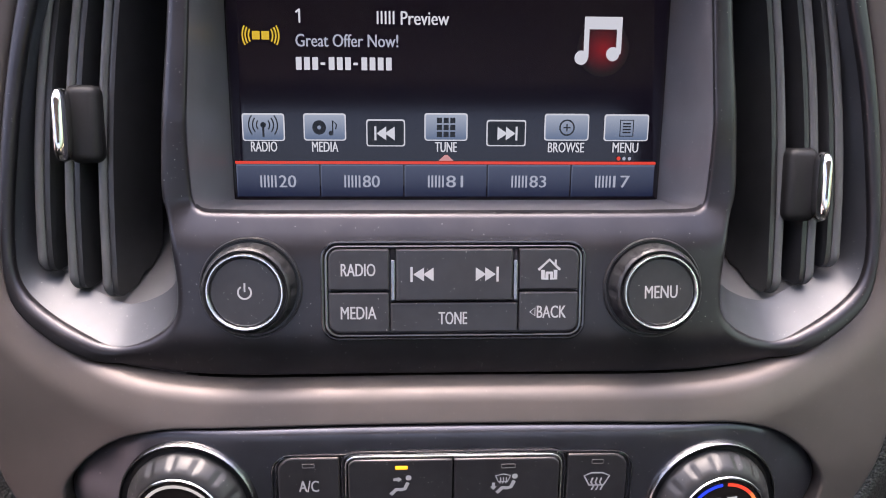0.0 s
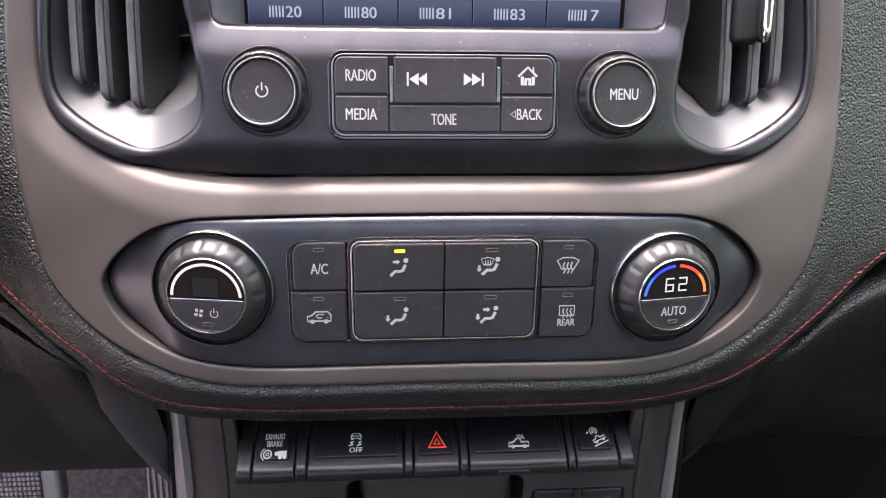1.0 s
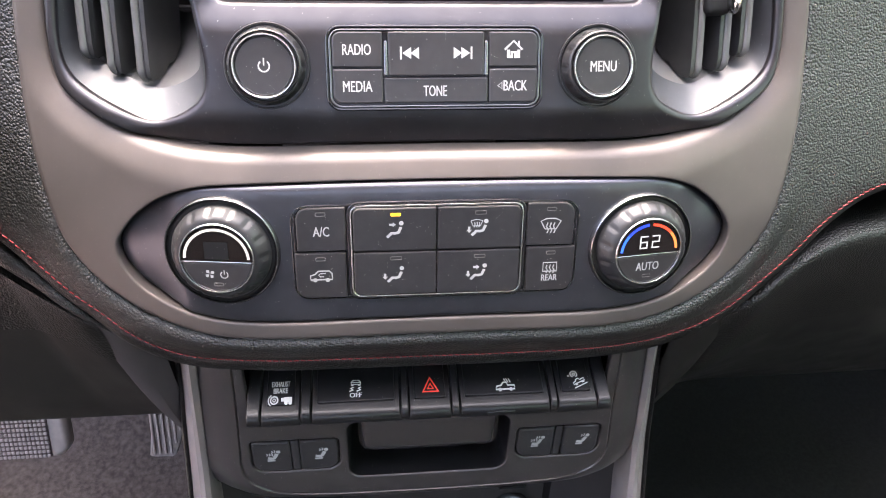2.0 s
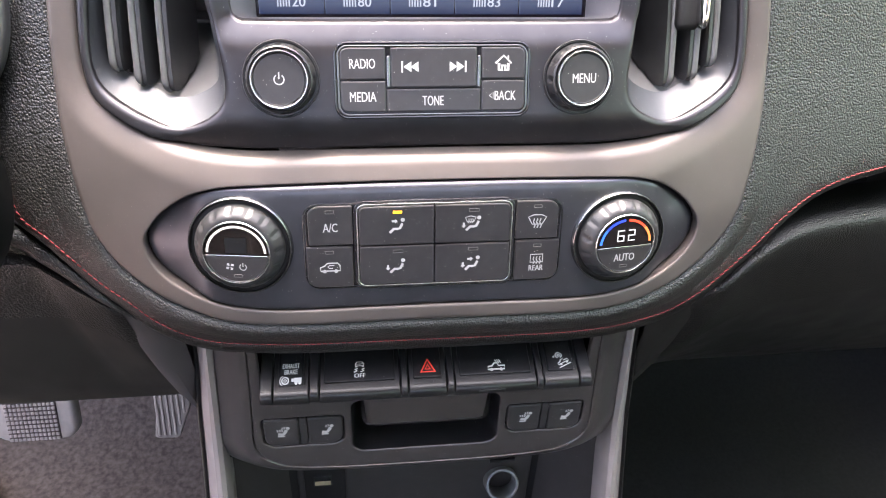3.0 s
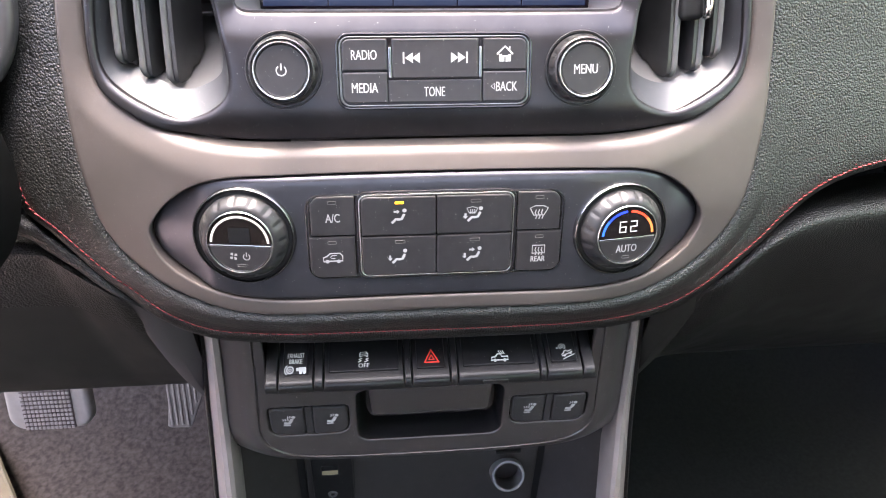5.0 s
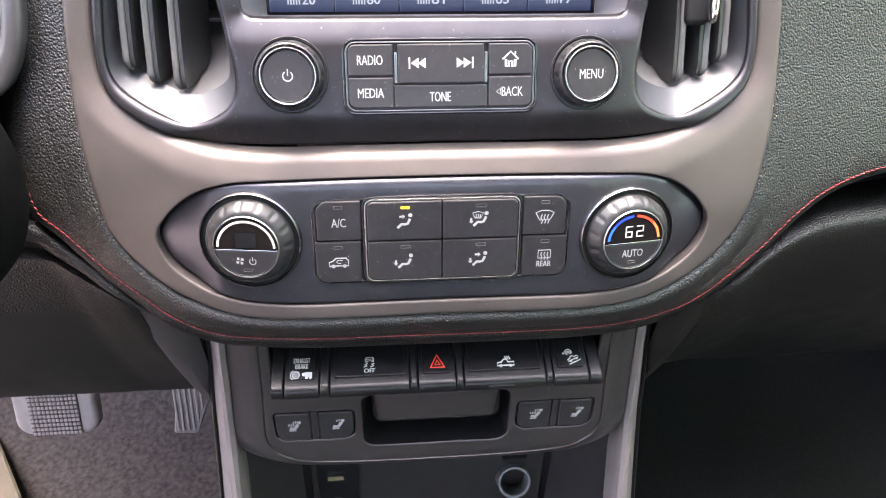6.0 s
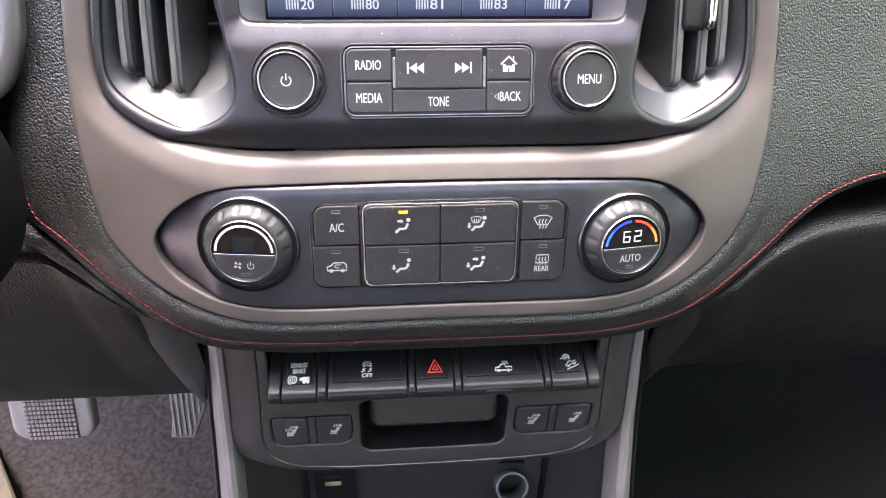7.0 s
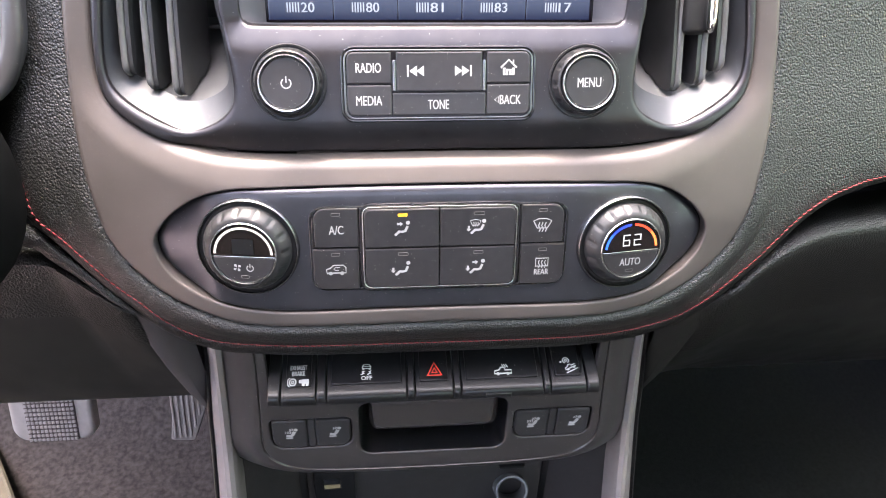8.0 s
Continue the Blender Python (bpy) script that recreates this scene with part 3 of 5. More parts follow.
def ledge(v):
    """The face leans back towards the display's lower edge."""
    k = max(0.0, min(1.2, (v - 0.7195) / 0.0095))
    return 0.0048 * k if v < 0.7309 else 0.0048 * 1.2 * max(0.0, 1 - (v - 0.7309) / 0.03)


def bezel_face(u, v, w):
    low = max(0.0, 0.692 - v) / 0.0190 * max(0.0, min(1.0, (0.150 - abs(u)) / 0.03))
    return (u, front(u, v) - w - 0.0012 + 0.0085 * low * low + ledge(v) * max(0.0, min(1.0, (0.104 - abs(u)) / 0.010)), v)


part("face", warp(shell(BEZEL_LINE, [MOUTH, LEFT_MOUTH, OPENING], r=0.0016, rh=(0.0029, 0.0029, 0.0014), depth=0.002, step=0.003, seg=5), bezel_face), BEZEL, bezel)
levels = [(0.0, 0.0035), (0.12, 0.008), (0.55, 0.024), (1.0, 0.0)]
rings = []
for s, d in levels:
    ring = []
    for x, z in OPENING:
        bx = math.copysign(min(0.0846, abs(x) * 0.92 if abs(x) < 0.08 else 0.0736 + (abs(x) - 0.08) * 1.62), x)
        bz = 0.7200 + (z - 0.729) * 1.7 if z < 0.7419 else z
        by = 0.044 + (bz - 0.734) * 0.26 + 0.001
        fy = front(x, z) + 0.0010 + ledge(z)
        ring.append((x + (bx - x) * s, fy + (by - fy) * s, z + (bz - z) * s))
    rings.append(ring)
part("screen_recess", loft(rings), RECESS, bezel, "sloping recess walls round the display")


# Black rings laid in the gaps to draw their shadow lines.
GAPBLACK = material("black shadow line", (0.004, 0.004, 0.004), 0.7, 0.0, 0.2, 200, 0.2)
part("edge_shadow", loft([[bezel_face(x, max(z, 0.6722), -d) for x, z in offset(BEZEL_LINE, o)] for o, d in ((-0.0006, 0.0044), (0.0001, 0.0026), (0.0008, 0.0026), (0.0012, 0.0044))]), GAPBLACK, bezel, "thin black shadow line round the face")


# ---- display ----
def screen_y(z):
    return 0.044 + (z - 0.734) * 0.26


def on_screen(lift):
    return lambda u, v, w: (u, screen_y(v) - lift - w, v)


display = thing("touch_display", (0, 0.045, 0.725), "lit colour touch display showing a radio menu", "display")
part("glass", warp(shell(round_rect(-0.0846, 0.7196, 0.0846, 0.826, 0.001), r=0.0004, depth=0.004, step=0.01), on_screen(0.0)), GLASSBLACK, display)
part("picture", warp(shell(round_rect(-0.0836, 0.7207, 0.0836, 0.824, 0.0005), r=0.0002, depth=0.0002, step=0.01), on_screen(0.0003)), G_SCREEN, display, "dark violet lit picture area")
L1, L2, L3 = 0.0007, 0.0010, 0.0013


def drawn(name, bm, mat, lift, parent=display, label=""):
    return part(name, warp(bm, on_screen(lift)), mat, parent, label)


TABX = [-0.0833, -0.0506, -0.0178, 0.0152, 0.0486, 0.0826]
for k, txt in enumerate(("20", "80", "81", "83", "17")):
    a, b = TABX[k] + 0.0003, TABX[k + 1] - 0.0003
    tab = drawn("preset_tab", patch(bar(a, 0.7215, b, 0.7338)), G_TAB, L1, label="blue preset tab with white figures")
    drawn("tab_edge", patch(bar(a, 0.7332, b, 0.7338), bar(a, 0.7215, a + 0.0004, 0.7338)), G_TABHI, L2, tab)
    c = (a + b) / 2
    drawn("figure", letters(txt, c + 0.0036, 0.7274, 0.0066, 0.0046, bold=0.0001), G_TEXT, L2, tab)
    drawn("name_bar", patch(*[bar(c - 0.0070 + q * 0.0014, 0.7251, c - 0.0063 + q * 0.0014, 0.7297) for q in range(5)]), G_TEXT, L2, tab)
drawn("red_line", patch(bar(-0.0833, 0.7340, 0.0826, 0.7351)), G_RED, L2)
TOUCH_FIELDS = [(-0.0800, 0.7425, -0.0637, 0.7527, "RADIO"), (-0.0565, 0.7427, -0.0401, 0.7528, "MEDIA"), (-0.0323, 0.7406, -0.0172, 0.7507, ""), (-0.0097, 0.7428, 0.0072, 0.7531, "TUNE"), (0.0146, 0.7408, 0.0302, 0.7507, ""), (0.0374, 0.7430, 0.0551, 0.7531, "BROWSE"), (0.0611, 0.7429, 0.0789, 0.7530, "MENU")]
for k, (a, z0, b, z1, txt) in enumerate(TOUCH_FIELDS):
    c, d = (a + b) / 2, (z0 + z1) / 2
    key = drawn("screen_key", patch(round_rect(a, z0, b, z1, 0.001, 3)), G_WHITE, L1, label="pale steel blue key" if txt else "black key with a white outline")
    drawn("key_field", patch(round_rect(a + 0.0005, z0 + 0.0005, b - 0.0005, z1 - 0.0005, 0.0008, 3)), G_ICON if txt else G_DARK, L2, key)
    if txt:
        drawn("caption", letters(txt, c, 0.7405, {"RADIO": 0.0100, "MEDIA": 0.0101, "TUNE": 0.0085, "BROWSE": 0.0143, "MENU": 0.0102}[txt], 0.0038, bold=0.00009), G_WHITE, L2, key)
    if k == 0:
        s = ribbon((0.0008, [(c, d - 0.0034), (c, d + 0.0010)]), (0.0012, arc(c, d + 0.0010, 0.0005, 0, 360, 10)), *[(0.0005, arc(c, d + 0.001, r, a0, a0 + 80, 8)) for r in (0.0025, 0.004, 0.0055) for a0 in (-40, 140)])
    elif k == 1:
        s = joined(patch(disc(c + 0.0024, d - 0.0021, 0.0009, 12)), ribbon((0.0019, arc(c - 0.0021, d, 0.0017, 0, 360)), (0.0005, [(c + 0.0031, d - 0.0021), (c + 0.0031, d + 0.0026), (c + 0.0046, d + 0.0010), (c + 0.0042, d - 0.0006)])))
    elif k == 3:
        s = patch(*[bar(c + (i - 1) * 0.0026 - 0.001, d + (j - 1) * 0.0026 - 0.001, c + (i - 1) * 0.0026 + 0.001, d + (j - 1) * 0.0026 + 0.001) for i in range(3) for j in range(3)])
    elif k == 5:
        s = ribbon((0.0006, arc(c, d, 0.0028, 0, 360)), (0.0005, [(c - 0.0014, d), (c + 0.0014, d)]), (0.0005, [(c, d - 0.0014), (c, d + 0.0014)]))
    elif k == 6:
        s = ribbon((0.0005, [(c - 0.0026, d - 0.003), (c + 0.0026, d - 0.003), (c + 0.0026, d + 0.003), (c - 0.0026, d + 0.003), (c - 0.0026, d - 0.003)]), *[(0.0006, [(c - 0.0016, d + h), (c + 0.0016, d + h)]) for h in (0.0017, 0.0006, -0.0005, -0.0016)])
    else:
        g = 1 if k == 4 else -1
        s = patch([(c - g * 0.0035, d - 0.0026), (c + g * 0.0004, d), (c - g * 0.0035, d + 0.0026)], [(c - g * 0.0002, d - 0.0026), (c + g * 0.0036, d), (c - g * 0.0002, d + 0.0026)], bar(c + g * 0.0040 - 0.0004, d - 0.0026, c + g * 0.0040 + 0.0004, d + 0.0026))
    drawn("key_symbol", s, G_DARK if txt else G_WHITE, L3, key)
drawn("tune_pointer", patch([(-0.0042, 0.7354), (0.0018, 0.7354), (-0.0006, 0.7376), (-0.0018, 0.7376)]), glow("pink display pointer", (0.85, 0.4, 0.4), 0.7), L3)
drawn("page_dots", patch(disc(0.0697, 0.7363, 0.0007), disc(0.0719, 0.7363, 0.0007)), G_TEXT, L2)
drawn("page_mark", patch(disc(0.0675, 0.7363, 0.0008)), G_RED, L2)
drawn("channel_number", ribbon((0.0007, [(-0.0580, 0.7888), (-0.0567, 0.7898), (-0.0566, 0.7898)]), (0.0007, [(-0.0566, 0.7901), (-0.0566, 0.7852)])), G_WHITE, L2)
drawn("title", letters("Preview", -0.0095, 0.7872, 0.0182, 0.0048, bold=0.0001), G_WHITE, L2)
drawn("title_bar", patch(*[bar(-0.0277 + q * 0.0015, 0.7850, -0.0270 + q * 0.0015, 0.7896) for q in range(5)]), G_WHITE, L2)
drawn("offer_text", letters("Great Offer Now!", -0.0390, 0.7791, 0.0386, 0.0045, bold=0.0001), G_TEXT, L2)
drawn("figure_bar", patch(*[bar(-0.0585 + q * 0.0031, 0.7686, -0.0585 + q * 0.0031 + (0.0022 if q not in (3, 7) else 0.0012), 0.7732 if q not in (3, 7) else 0.7713) if q not in (3, 7) else bar(-0.0585 + q * 0.0031, 0.7704, -0.0585 + q * 0.0031 + 0.0018, 0.7713) for q in range(12)]), G_WHITE, L2)
drawn("station_mark", joined(ribbon(*[(0.0006, arc(-0.0713, 0.7807, r, a0, a0 + 60, 8)) for r in (0.0045, 0.0057, 0.0068) for a0 in (-30, 150)]), patch(bar(-0.0745, 0.7792, -0.0716, 0.7822), bar(-0.0710, 0.7792, -0.0681, 0.7822))), G_YELLOW, L2)
for q in range(9):
    drawn("note_glow", patch(disc(0.0592, 0.7770, 0.0102 - q * 0.00105, 28)), glow("dim red display glow", (0.0035 * (q + 1) ** 1.85, 0.0012 * (q + 1) ** 0.5, 0.0022 * (q + 1) ** 0.6), 1.0), 0.0005 + q * 0.00005)
drawn("music_note", joined(patch(disc(0.0506, 0.7738, 0.0026), disc(0.0628, 0.7752, 0.0026)), patch(bar(0.0514, 0.7738, 0.0534, 0.7880), bar(0.0640, 0.7752, 0.0660, 0.7885), bar(0.0514, 0.7840, 0.0660, 0.7885))), G_WHITE, L3)


# ---- air vents ----
def air_vent(sx, tab_z):
    vent = thing("air_vent", (sx * 0.125, 0.03, 0.69), "black dashboard air vent with upright vanes and a chrome slider", "air vent", "dashboard air vents")
    mouth = MOUTH if sx > 0 else LEFT_MOUTH
    inner = offset(mouth, -0.0065)
    deep = offset(mouth, -0.010)

    def lifted(p, d, up):
        k = max(0.0, min(1.0, (0.715 - p[1]) / 0.03))
        return (p[0], front(*p) + d, p[1] + up * k)
    rings = [[lifted(p, 0.0030, 0) for p in mouth], [lifted(p, 0.007, 0.0010) for p in offset(mouth, -0.001)], [lifted(p, 0.012, 0.0024) for p in offset(mouth, -0.0026)], [lifted(p, 0.017, 0.0042) for p in offset(mouth, -0.0044)]]
    low = [k for k, p in enumerate(mouth) if p[1] < 0.7135]
    cut = next(k for k in range(len(mouth)) if k in low and k - 1 not in low)
    order = [(cut + k) % len(mouth) for k in range(len(mouth))]
    count = len(low)
    part("lower_lip", strip_mesh([[r[k] for k in order[:count]] for r in rings]), THROAT, vent, "pale satin lower lip of the vent")
    part("throat", strip_mesh([[r[k] for k in order[count - 1:] + order[:1]] for r in rings]), THROAT, vent, "gunmetal vent throat")
    rings = [[lifted(p, 0.0168, 0.0034) for p in offset(mouth, -0.0042)], [lifted(p, 0.030, 0.0050) for p in inner], [lifted(p, 0.050, 0.006) for p in deep], [lifted(p, 0.085, 0.010) for p in offset(mouth, -0.014)]]
    part("duct", loft(rings, True), DUCT, vent, "grey inner duct")
    lean = 0.30
    for x, z0, bend in zip((0.1490, 0.1383, 0.1262) if sx < 0 else (0.1470, 0.1372, 0.1244), (0.7012, 0.6950, 0.6922), (1.35, 1.2, 1.0)):
        shape = [(0, z) for z in np.linspace(0.815, z0 + 0.008, 14)] + [(0.004 * (1 - math.cos(a)) + 0.0004, z0 + 0.004 * (1 - math.sin(a)) + 0.001) for a in np.linspace(0.3, 1.4, 4)] + [(0.012, z0 + 0.0012), (0.016, z0 + 0.004), (0.021, z0 + 0.0035), (0.028, z0 + 0.009)] + [(0.028, z) for z in np.linspace(z0 + 0.02, 0.815, 10)]

        def place(u, v, w, x=x, bend=bend):
            return (sx * (x - bend * max(0.0, v - 0.715) ** 2 - lean * u + w), front(0.125, v) + 0.012 + u, v)
        vane = part("vane", warp(shell(shape, r=0.0017, depth=0.0012, step=0.004, seg=4, back=True), place), VANE, vent)
        rows = []
        nose = [(0.0, z) for z in np.linspace(0.813, z0 + 0.0075, 28)] + [(0.0065 * (1 - math.cos(a)), z0 + 0.0065 * (1 - math.sin(a)) + 0.001) for a in np.linspace(0.1, 1.45, 9)]
        for k, (u, z) in enumerate(nose):
            thin = 1.0 - 0.5 * max(0.0, (k - 30) / 7)
            rows.append([place(u + 0.0004 - 0.0012 * math.sin(q), z - 0.0010 * math.sin(q) * (u / 0.0065), 0.0010 - 0.0015 * thin * math.cos(q)) for q in np.linspace(0.05, math.pi - 0.05, 7)])
        # Lighter strip draws the light that the vane's edge catches.
        part("front_edge", strip_mesh(rows), EDGING, vane, "grey strip drawn as the lit front edge")
        part("pin", moved(lathe([(0, -0.0045), (0.0013, -0.0045), (0.0016, -0.0020), (0.0016, 0.005), (0, 0.005)], 12), Matrix.Translation((sx * (x - 0.3 * 0.011), front(0.125, z0) + 0.0225, z0))), DUCT, vane, "pale pivot pin")
        part("bracket", block(sx * (x - 0.3 * 0.013) - 0.0012, front(0.125, z0) + 0.020, z0 - 0.0045, sx * (x - 0.3 * 0.013) + 0.0030, front(0.125, z0) + 0.026, z0 - 0.0030, 0.0006, 1), VANE, vane)
    upright = Matrix.Rotation(radians(-19), 4, "X")
    tab = part("slide_tab", block(-0.0062, 0.0005, -0.0138, 0.0062, 0.024, 0.0138, 0.0034, 4), TABBLACK, vent, "black slider block")
    tab.data.transform(Matrix.Translation((sx * 0.1310, front(0.13, tab_z) + 0.005, tab_z)) @ upright @ Matrix.Diagonal((sx, 1, 1, 1)))
    cap = part("chrome_cap", loft([[(0.0029 * q * math.cos(a), -0.0048 * q * math.sin(a), 0.0132 * h) for a in np.linspace(0, 2 * math.pi, 24, endpoint=False)] for h, q in ((t, (1.0002 - abs(t) ** 5) ** 0.5) for t in np.linspace(-1, 1, 31))], True), CHROME, tab, "bright chrome slider edge")
    cap.data.transform(Matrix.Translation((sx * 0.1367, front(0.13, tab_z) + 0.0036, tab_z)) @ upright)
    for h in (0.712, 0.728, 0.744, 0.760, 0.776):
        part("rear_vane", block(sx * 0.127 - 0.024, front(0.12, h) + 0.055, h - 0.001, sx * 0.127 + 0.024, front(0.12, h) + 0.070, h + 0.001, 0.0006, 1), VANE, vent)
    return vent


air_vent(-1, 0.7552)
air_vent(1, 0.7351)

# ---- radio knobs ----
SMOKE = material("smoked metallic plastic", (0.027, 0.027, 0.0285), 0.34, 0.30, 0.3, 120, 0.1, dust=0.25)


def radio_knob(x, label, symbol):
    m = seat(x, 0.7060 if x < 0 else 0.7054, 0.0012)
    knob = thing("control_knob", m.translation, label, "knob", "radio knobs")
    part("flange", moved(lathe([(0.0178, -0.002), (0.0178, 0.0004), (0.0175, 0.0009), (0.0171, 0.0009), (0.0168, 0.0002), (0.0166, -0.002)]), m), SMOKE, knob)
    # Flat black ring drawn as the shadow round the grip.
    part("well", moved(lathe([(0.0169, 0.0003), (0.0145, 0.0003)]), m), KEY, knob, "black shadow gap")
    part("grip", moved(lathe([(0.0160, -0.002), (0.0160, 0.0016), (0.0158, 0.0028), (0.0153, 0.0062), (0.0149, 0.0074), (0.0142, 0.0079), (0.0139, 0.0076), (0.0136, 0.0064), (0.0129, 0.0064)], 96, lambda i, k: -0.0009 if i in (2, 3) and k % 8 < 2 else 0), m), SMOKE, knob, "notched smoky grip")
    part("chrome_ring", moved(lathe([(0.0131, 0.0070), (0.0131, 0.0088), (0.0128, 0.0093), (0.0124, 0.0093), (0.0119, 0.0086), (0.0118, 0.0070)]), m), SATIN, knob, "bright chrome ring")
    cap = part("cap", moved(lathe([(0.0117, 0.006), (0.0117, 0.0080), (0.0112, 0.0084), (0.006, 0.0084), (0, 0.0084)]), m), RUBBER, knob)
    part("symbol", moved(symbol(), m @ Matrix.Translation((0, 0, 0.0086))), PRINT, cap)
    return knob


radio_knob(-0.0705, "round black volume knob with chrome ring and power symbol", lambda: ribbon((0.0006, arc(0, 0, 0.0022, 125, 415)), (0.0006, [(0, 0.0002), (0, 0.0032)])))
radio_knob(0.0705, "round black menu knob with chrome ring", lambda: letters("MENU", 0, 0, 0.0114, 0.0044, bold=0.00008))


# ---- button groups ----
def plate(parent, name, u0, v0, u1, v1, r, m, lift, mat, hole=None, edge=0.0006, depth=0.003, label=""):
    rr = r if isinstance(r, (tuple, list)) else (r,) * 4
    o = round_rect(u0, v0, u1, v1, [max(q, edge + 0.0001) for q in rr])
    bm = shell(o, [round_rect(*hole)] if hole else (), r=edge, depth=depth, step=0, seg=2)
    return part(name, moved(bm, m @ Matrix.Translation((0, 0, lift))), mat, parent, label, 20)


def printed(parent, bm, m, lift, mat=None, name="symbol"):
    return part(name, moved(bm, m @ Matrix.Translation((0, 0, lift))), mat or PRINT, parent)


RS = 1.066
M = seat(0, 0.705, 0.0012)
radio = thing("radio_button_panel", M.translation, "black radio button panel with white lettering and thin bright rim", "button panel")
v0, v1 = (0.6888 - 0.705) * RS, (0.7212 - 0.705) * RS
plate(radio, "outer_rim", -0.0465, v0 - 0.0004, 0.0465, v1 + 0.0004, 0.0062, M, 0.0010, GLOSS, (-0.0452, v0 + 0.0009, 0.0452, v1 - 0.0009, 0.0050), 0.0006)
plate(radio, "inner_rim", -0.0449, v0 + 0.0012, 0.0449, v1 - 0.0012, 0.0048, M, 0.0014, DIMRIM, (-0.0440, v0 + 0.0019, 0.0440, v1 - 0.0019, 0.0040), 0.0003, 0.002, "thin satin chrome rim")
plate(radio, "back_plate", -0.0450, v0 + 0.001, 0.0450, v1 - 0.001, 0.0045, M, -0.0004, GLOSS)
V = lambda z: (z - 0.705) * RS
Q = 0.0022
for sx, hi, lo in ((-1, "RADIO", "MEDIA"), (1, "", "BACK")):
    a, b = sorted((sx * 0.0436, sx * 0.0226))
    rr = (0.0004, 0.0004, 0.0004, 0.0036) if sx < 0 else (0.0004, 0.0004, 0.0036, 0.0004)
    k = plate(radio, "button", a, V(0.7054), b, V(0.7190), rr, M, Q, RUBBER)
    c = (a + b) / 2
    if hi:
        printed(k, letters(hi, c - 0.0002, V(0.7122), 0.0118, 0.0044, bold=0.00008), M, Q + 0.0002)
    else:
        h = V(0.7122)
        printed(k, ribbon((0.0009, [(c - 0.0038, h - 0.0002), (c, h + 0.0034), (c + 0.0038, h - 0.0002)]), (0.0007, [(c + 0.0022, h + 0.0034), (c + 0.0022, h + 0.0014)]), (0.0013, [(c - 0.0022, h - 0.0002), (c - 0.0022, h - 0.0033), (c - 0.0008, h - 0.0033), (c - 0.0008, h - 0.0012), (c + 0.0008, h - 0.0012), (c + 0.0008, h - 0.0033), (c + 0.0022, h - 0.0033), (c + 0.0022, h - 0.0002)])), M, Q + 0.0002)
    rr = (0.0036, 0.0004, 0.0004, 0.0004) if sx < 0 else (0.0004, 0.0036, 0.0004, 0.0004)
    k = plate(radio, "button", a, V(0.6914), b, V(0.7048), rr, M, Q, RUBBER)
    if sx < 0:
        printed(k, letters(lo, c - 0.0002, V(0.6981), 0.0122, 0.0044, bold=0.00008), M, Q + 0.0002)
    else:
        printed(k, joined(letters(lo, c + 0.0010, V(0.6981), 0.0102, 0.0044, bold=0.00008), ribbon((0.0004, [(c - 0.0048, V(0.6981) + 0.0014), (c - 0.0066, V(0.6981)), (c - 0.0048, V(0.6981) - 0.0014), (c - 0.0048, V(0.6981) + 0.0014)]))), M, Q + 0.0002)
    plate(radio, "chrome_bar", sx * 0.0213 - 0.0007, V(0.7022), sx * 0.0213 + 0.0007, V(0.7155), 0.0003, M, Q + 0.0006, RIM, edge=0.0003, label="satin chrome guide bar")
k = plate(radio, "button", -0.0203, V(0.7020), 0.0203, V(0.7190), 0.0005, M, Q + 0.0008, RUBBER)
for g, c in ((-1, -0.0109), (1, 0.0109)):
    d = V(0.7108)
    printed(k, patch([(c - g * 0.0036, d - 0.0024), (c + g * 0.0000, d), (c - g * 0.0036, d + 0.0024)], [(c - g * 0.0003, d - 0.0024), (c + g * 0.0034, d), (c - g * 0.0003, d + 0.0024)], bar(c + g * 0.0040 - 0.0004, d - 0.0026, c + g * 0.0040 + 0.0004, d + 0.0026)), M, Q + 0.0010)
k = plate(radio, "button", -0.0222, V(0.6914), 0.0222, V(0.7014), 0.0005, M, Q, RUBBER)
printed(k, letters("TONE", -0.0005, V(0.6962), 0.0099, 0.0045, bold=0.00008), M, Q + 0.0002)

# ---- climate panel ----
pod = thing("climate_control", (0, -0.03, 0.63), "charcoal climate control with two pointed ends", "climate control")


def pod_face(u, v, w):
    """The pointed ends turn outwards beyond the dials."""
    k = max(0.0, min(1.0, (abs(u) - 0.1145) / 0.027))
    return (u, front(u, v) - w - 0.0012 + 0.0046 * k + 0.0060 * min(1.0, 2.0 * k) * ((v - 0.6280) / 0.03) ** 2, v)


part("face", warp(shell(POD_LINE, (), r=0.0022, depth=0.006, step=0.003, seg=5), pod_face), POD, pod)
part("edge_shadow", loft([[pod_face(x, z, -d) for x, z in offset(POD_LINE, o)] for o, d in ((-0.0005, 0.0044), (0.0001, 0.0026), (0.0010, 0.0026), (0.0018, 0.0044))]), GAPBLACK, pod, "thin black shadow line round the face")
CS = 1.021
M = seat(0, 0.631, 0.0012)
V = lambda z: (z - 0.631) * CS
hvac = thing("climate_button_panel", M.translation, "black climate buttons with white air symbols in a rim", "button panel")
plate(hvac, "back_plate", -0.0638, V(0.6090), 0.0638, V(0.6521), 0.006, M, 0.0001, GLOSS)
plate(hvac, "button_frame", -0.0647, V(0.6083), 0.0647, V(0.6527), 0.0072, M, 0.0007, GLOSS, (-0.0640, V(0.6089), 0.0640, V(0.6522), 0.0066), 0.0003, 0.002)
plate(hvac, "outer_rim", -0.0400, V(0.6078), 0.0400, V(0.6540), 0.0052, M, 0.0016, GLOSS, (-0.0388, V(0.6091), 0.0388, V(0.6527), 0.0042), 0.0005)
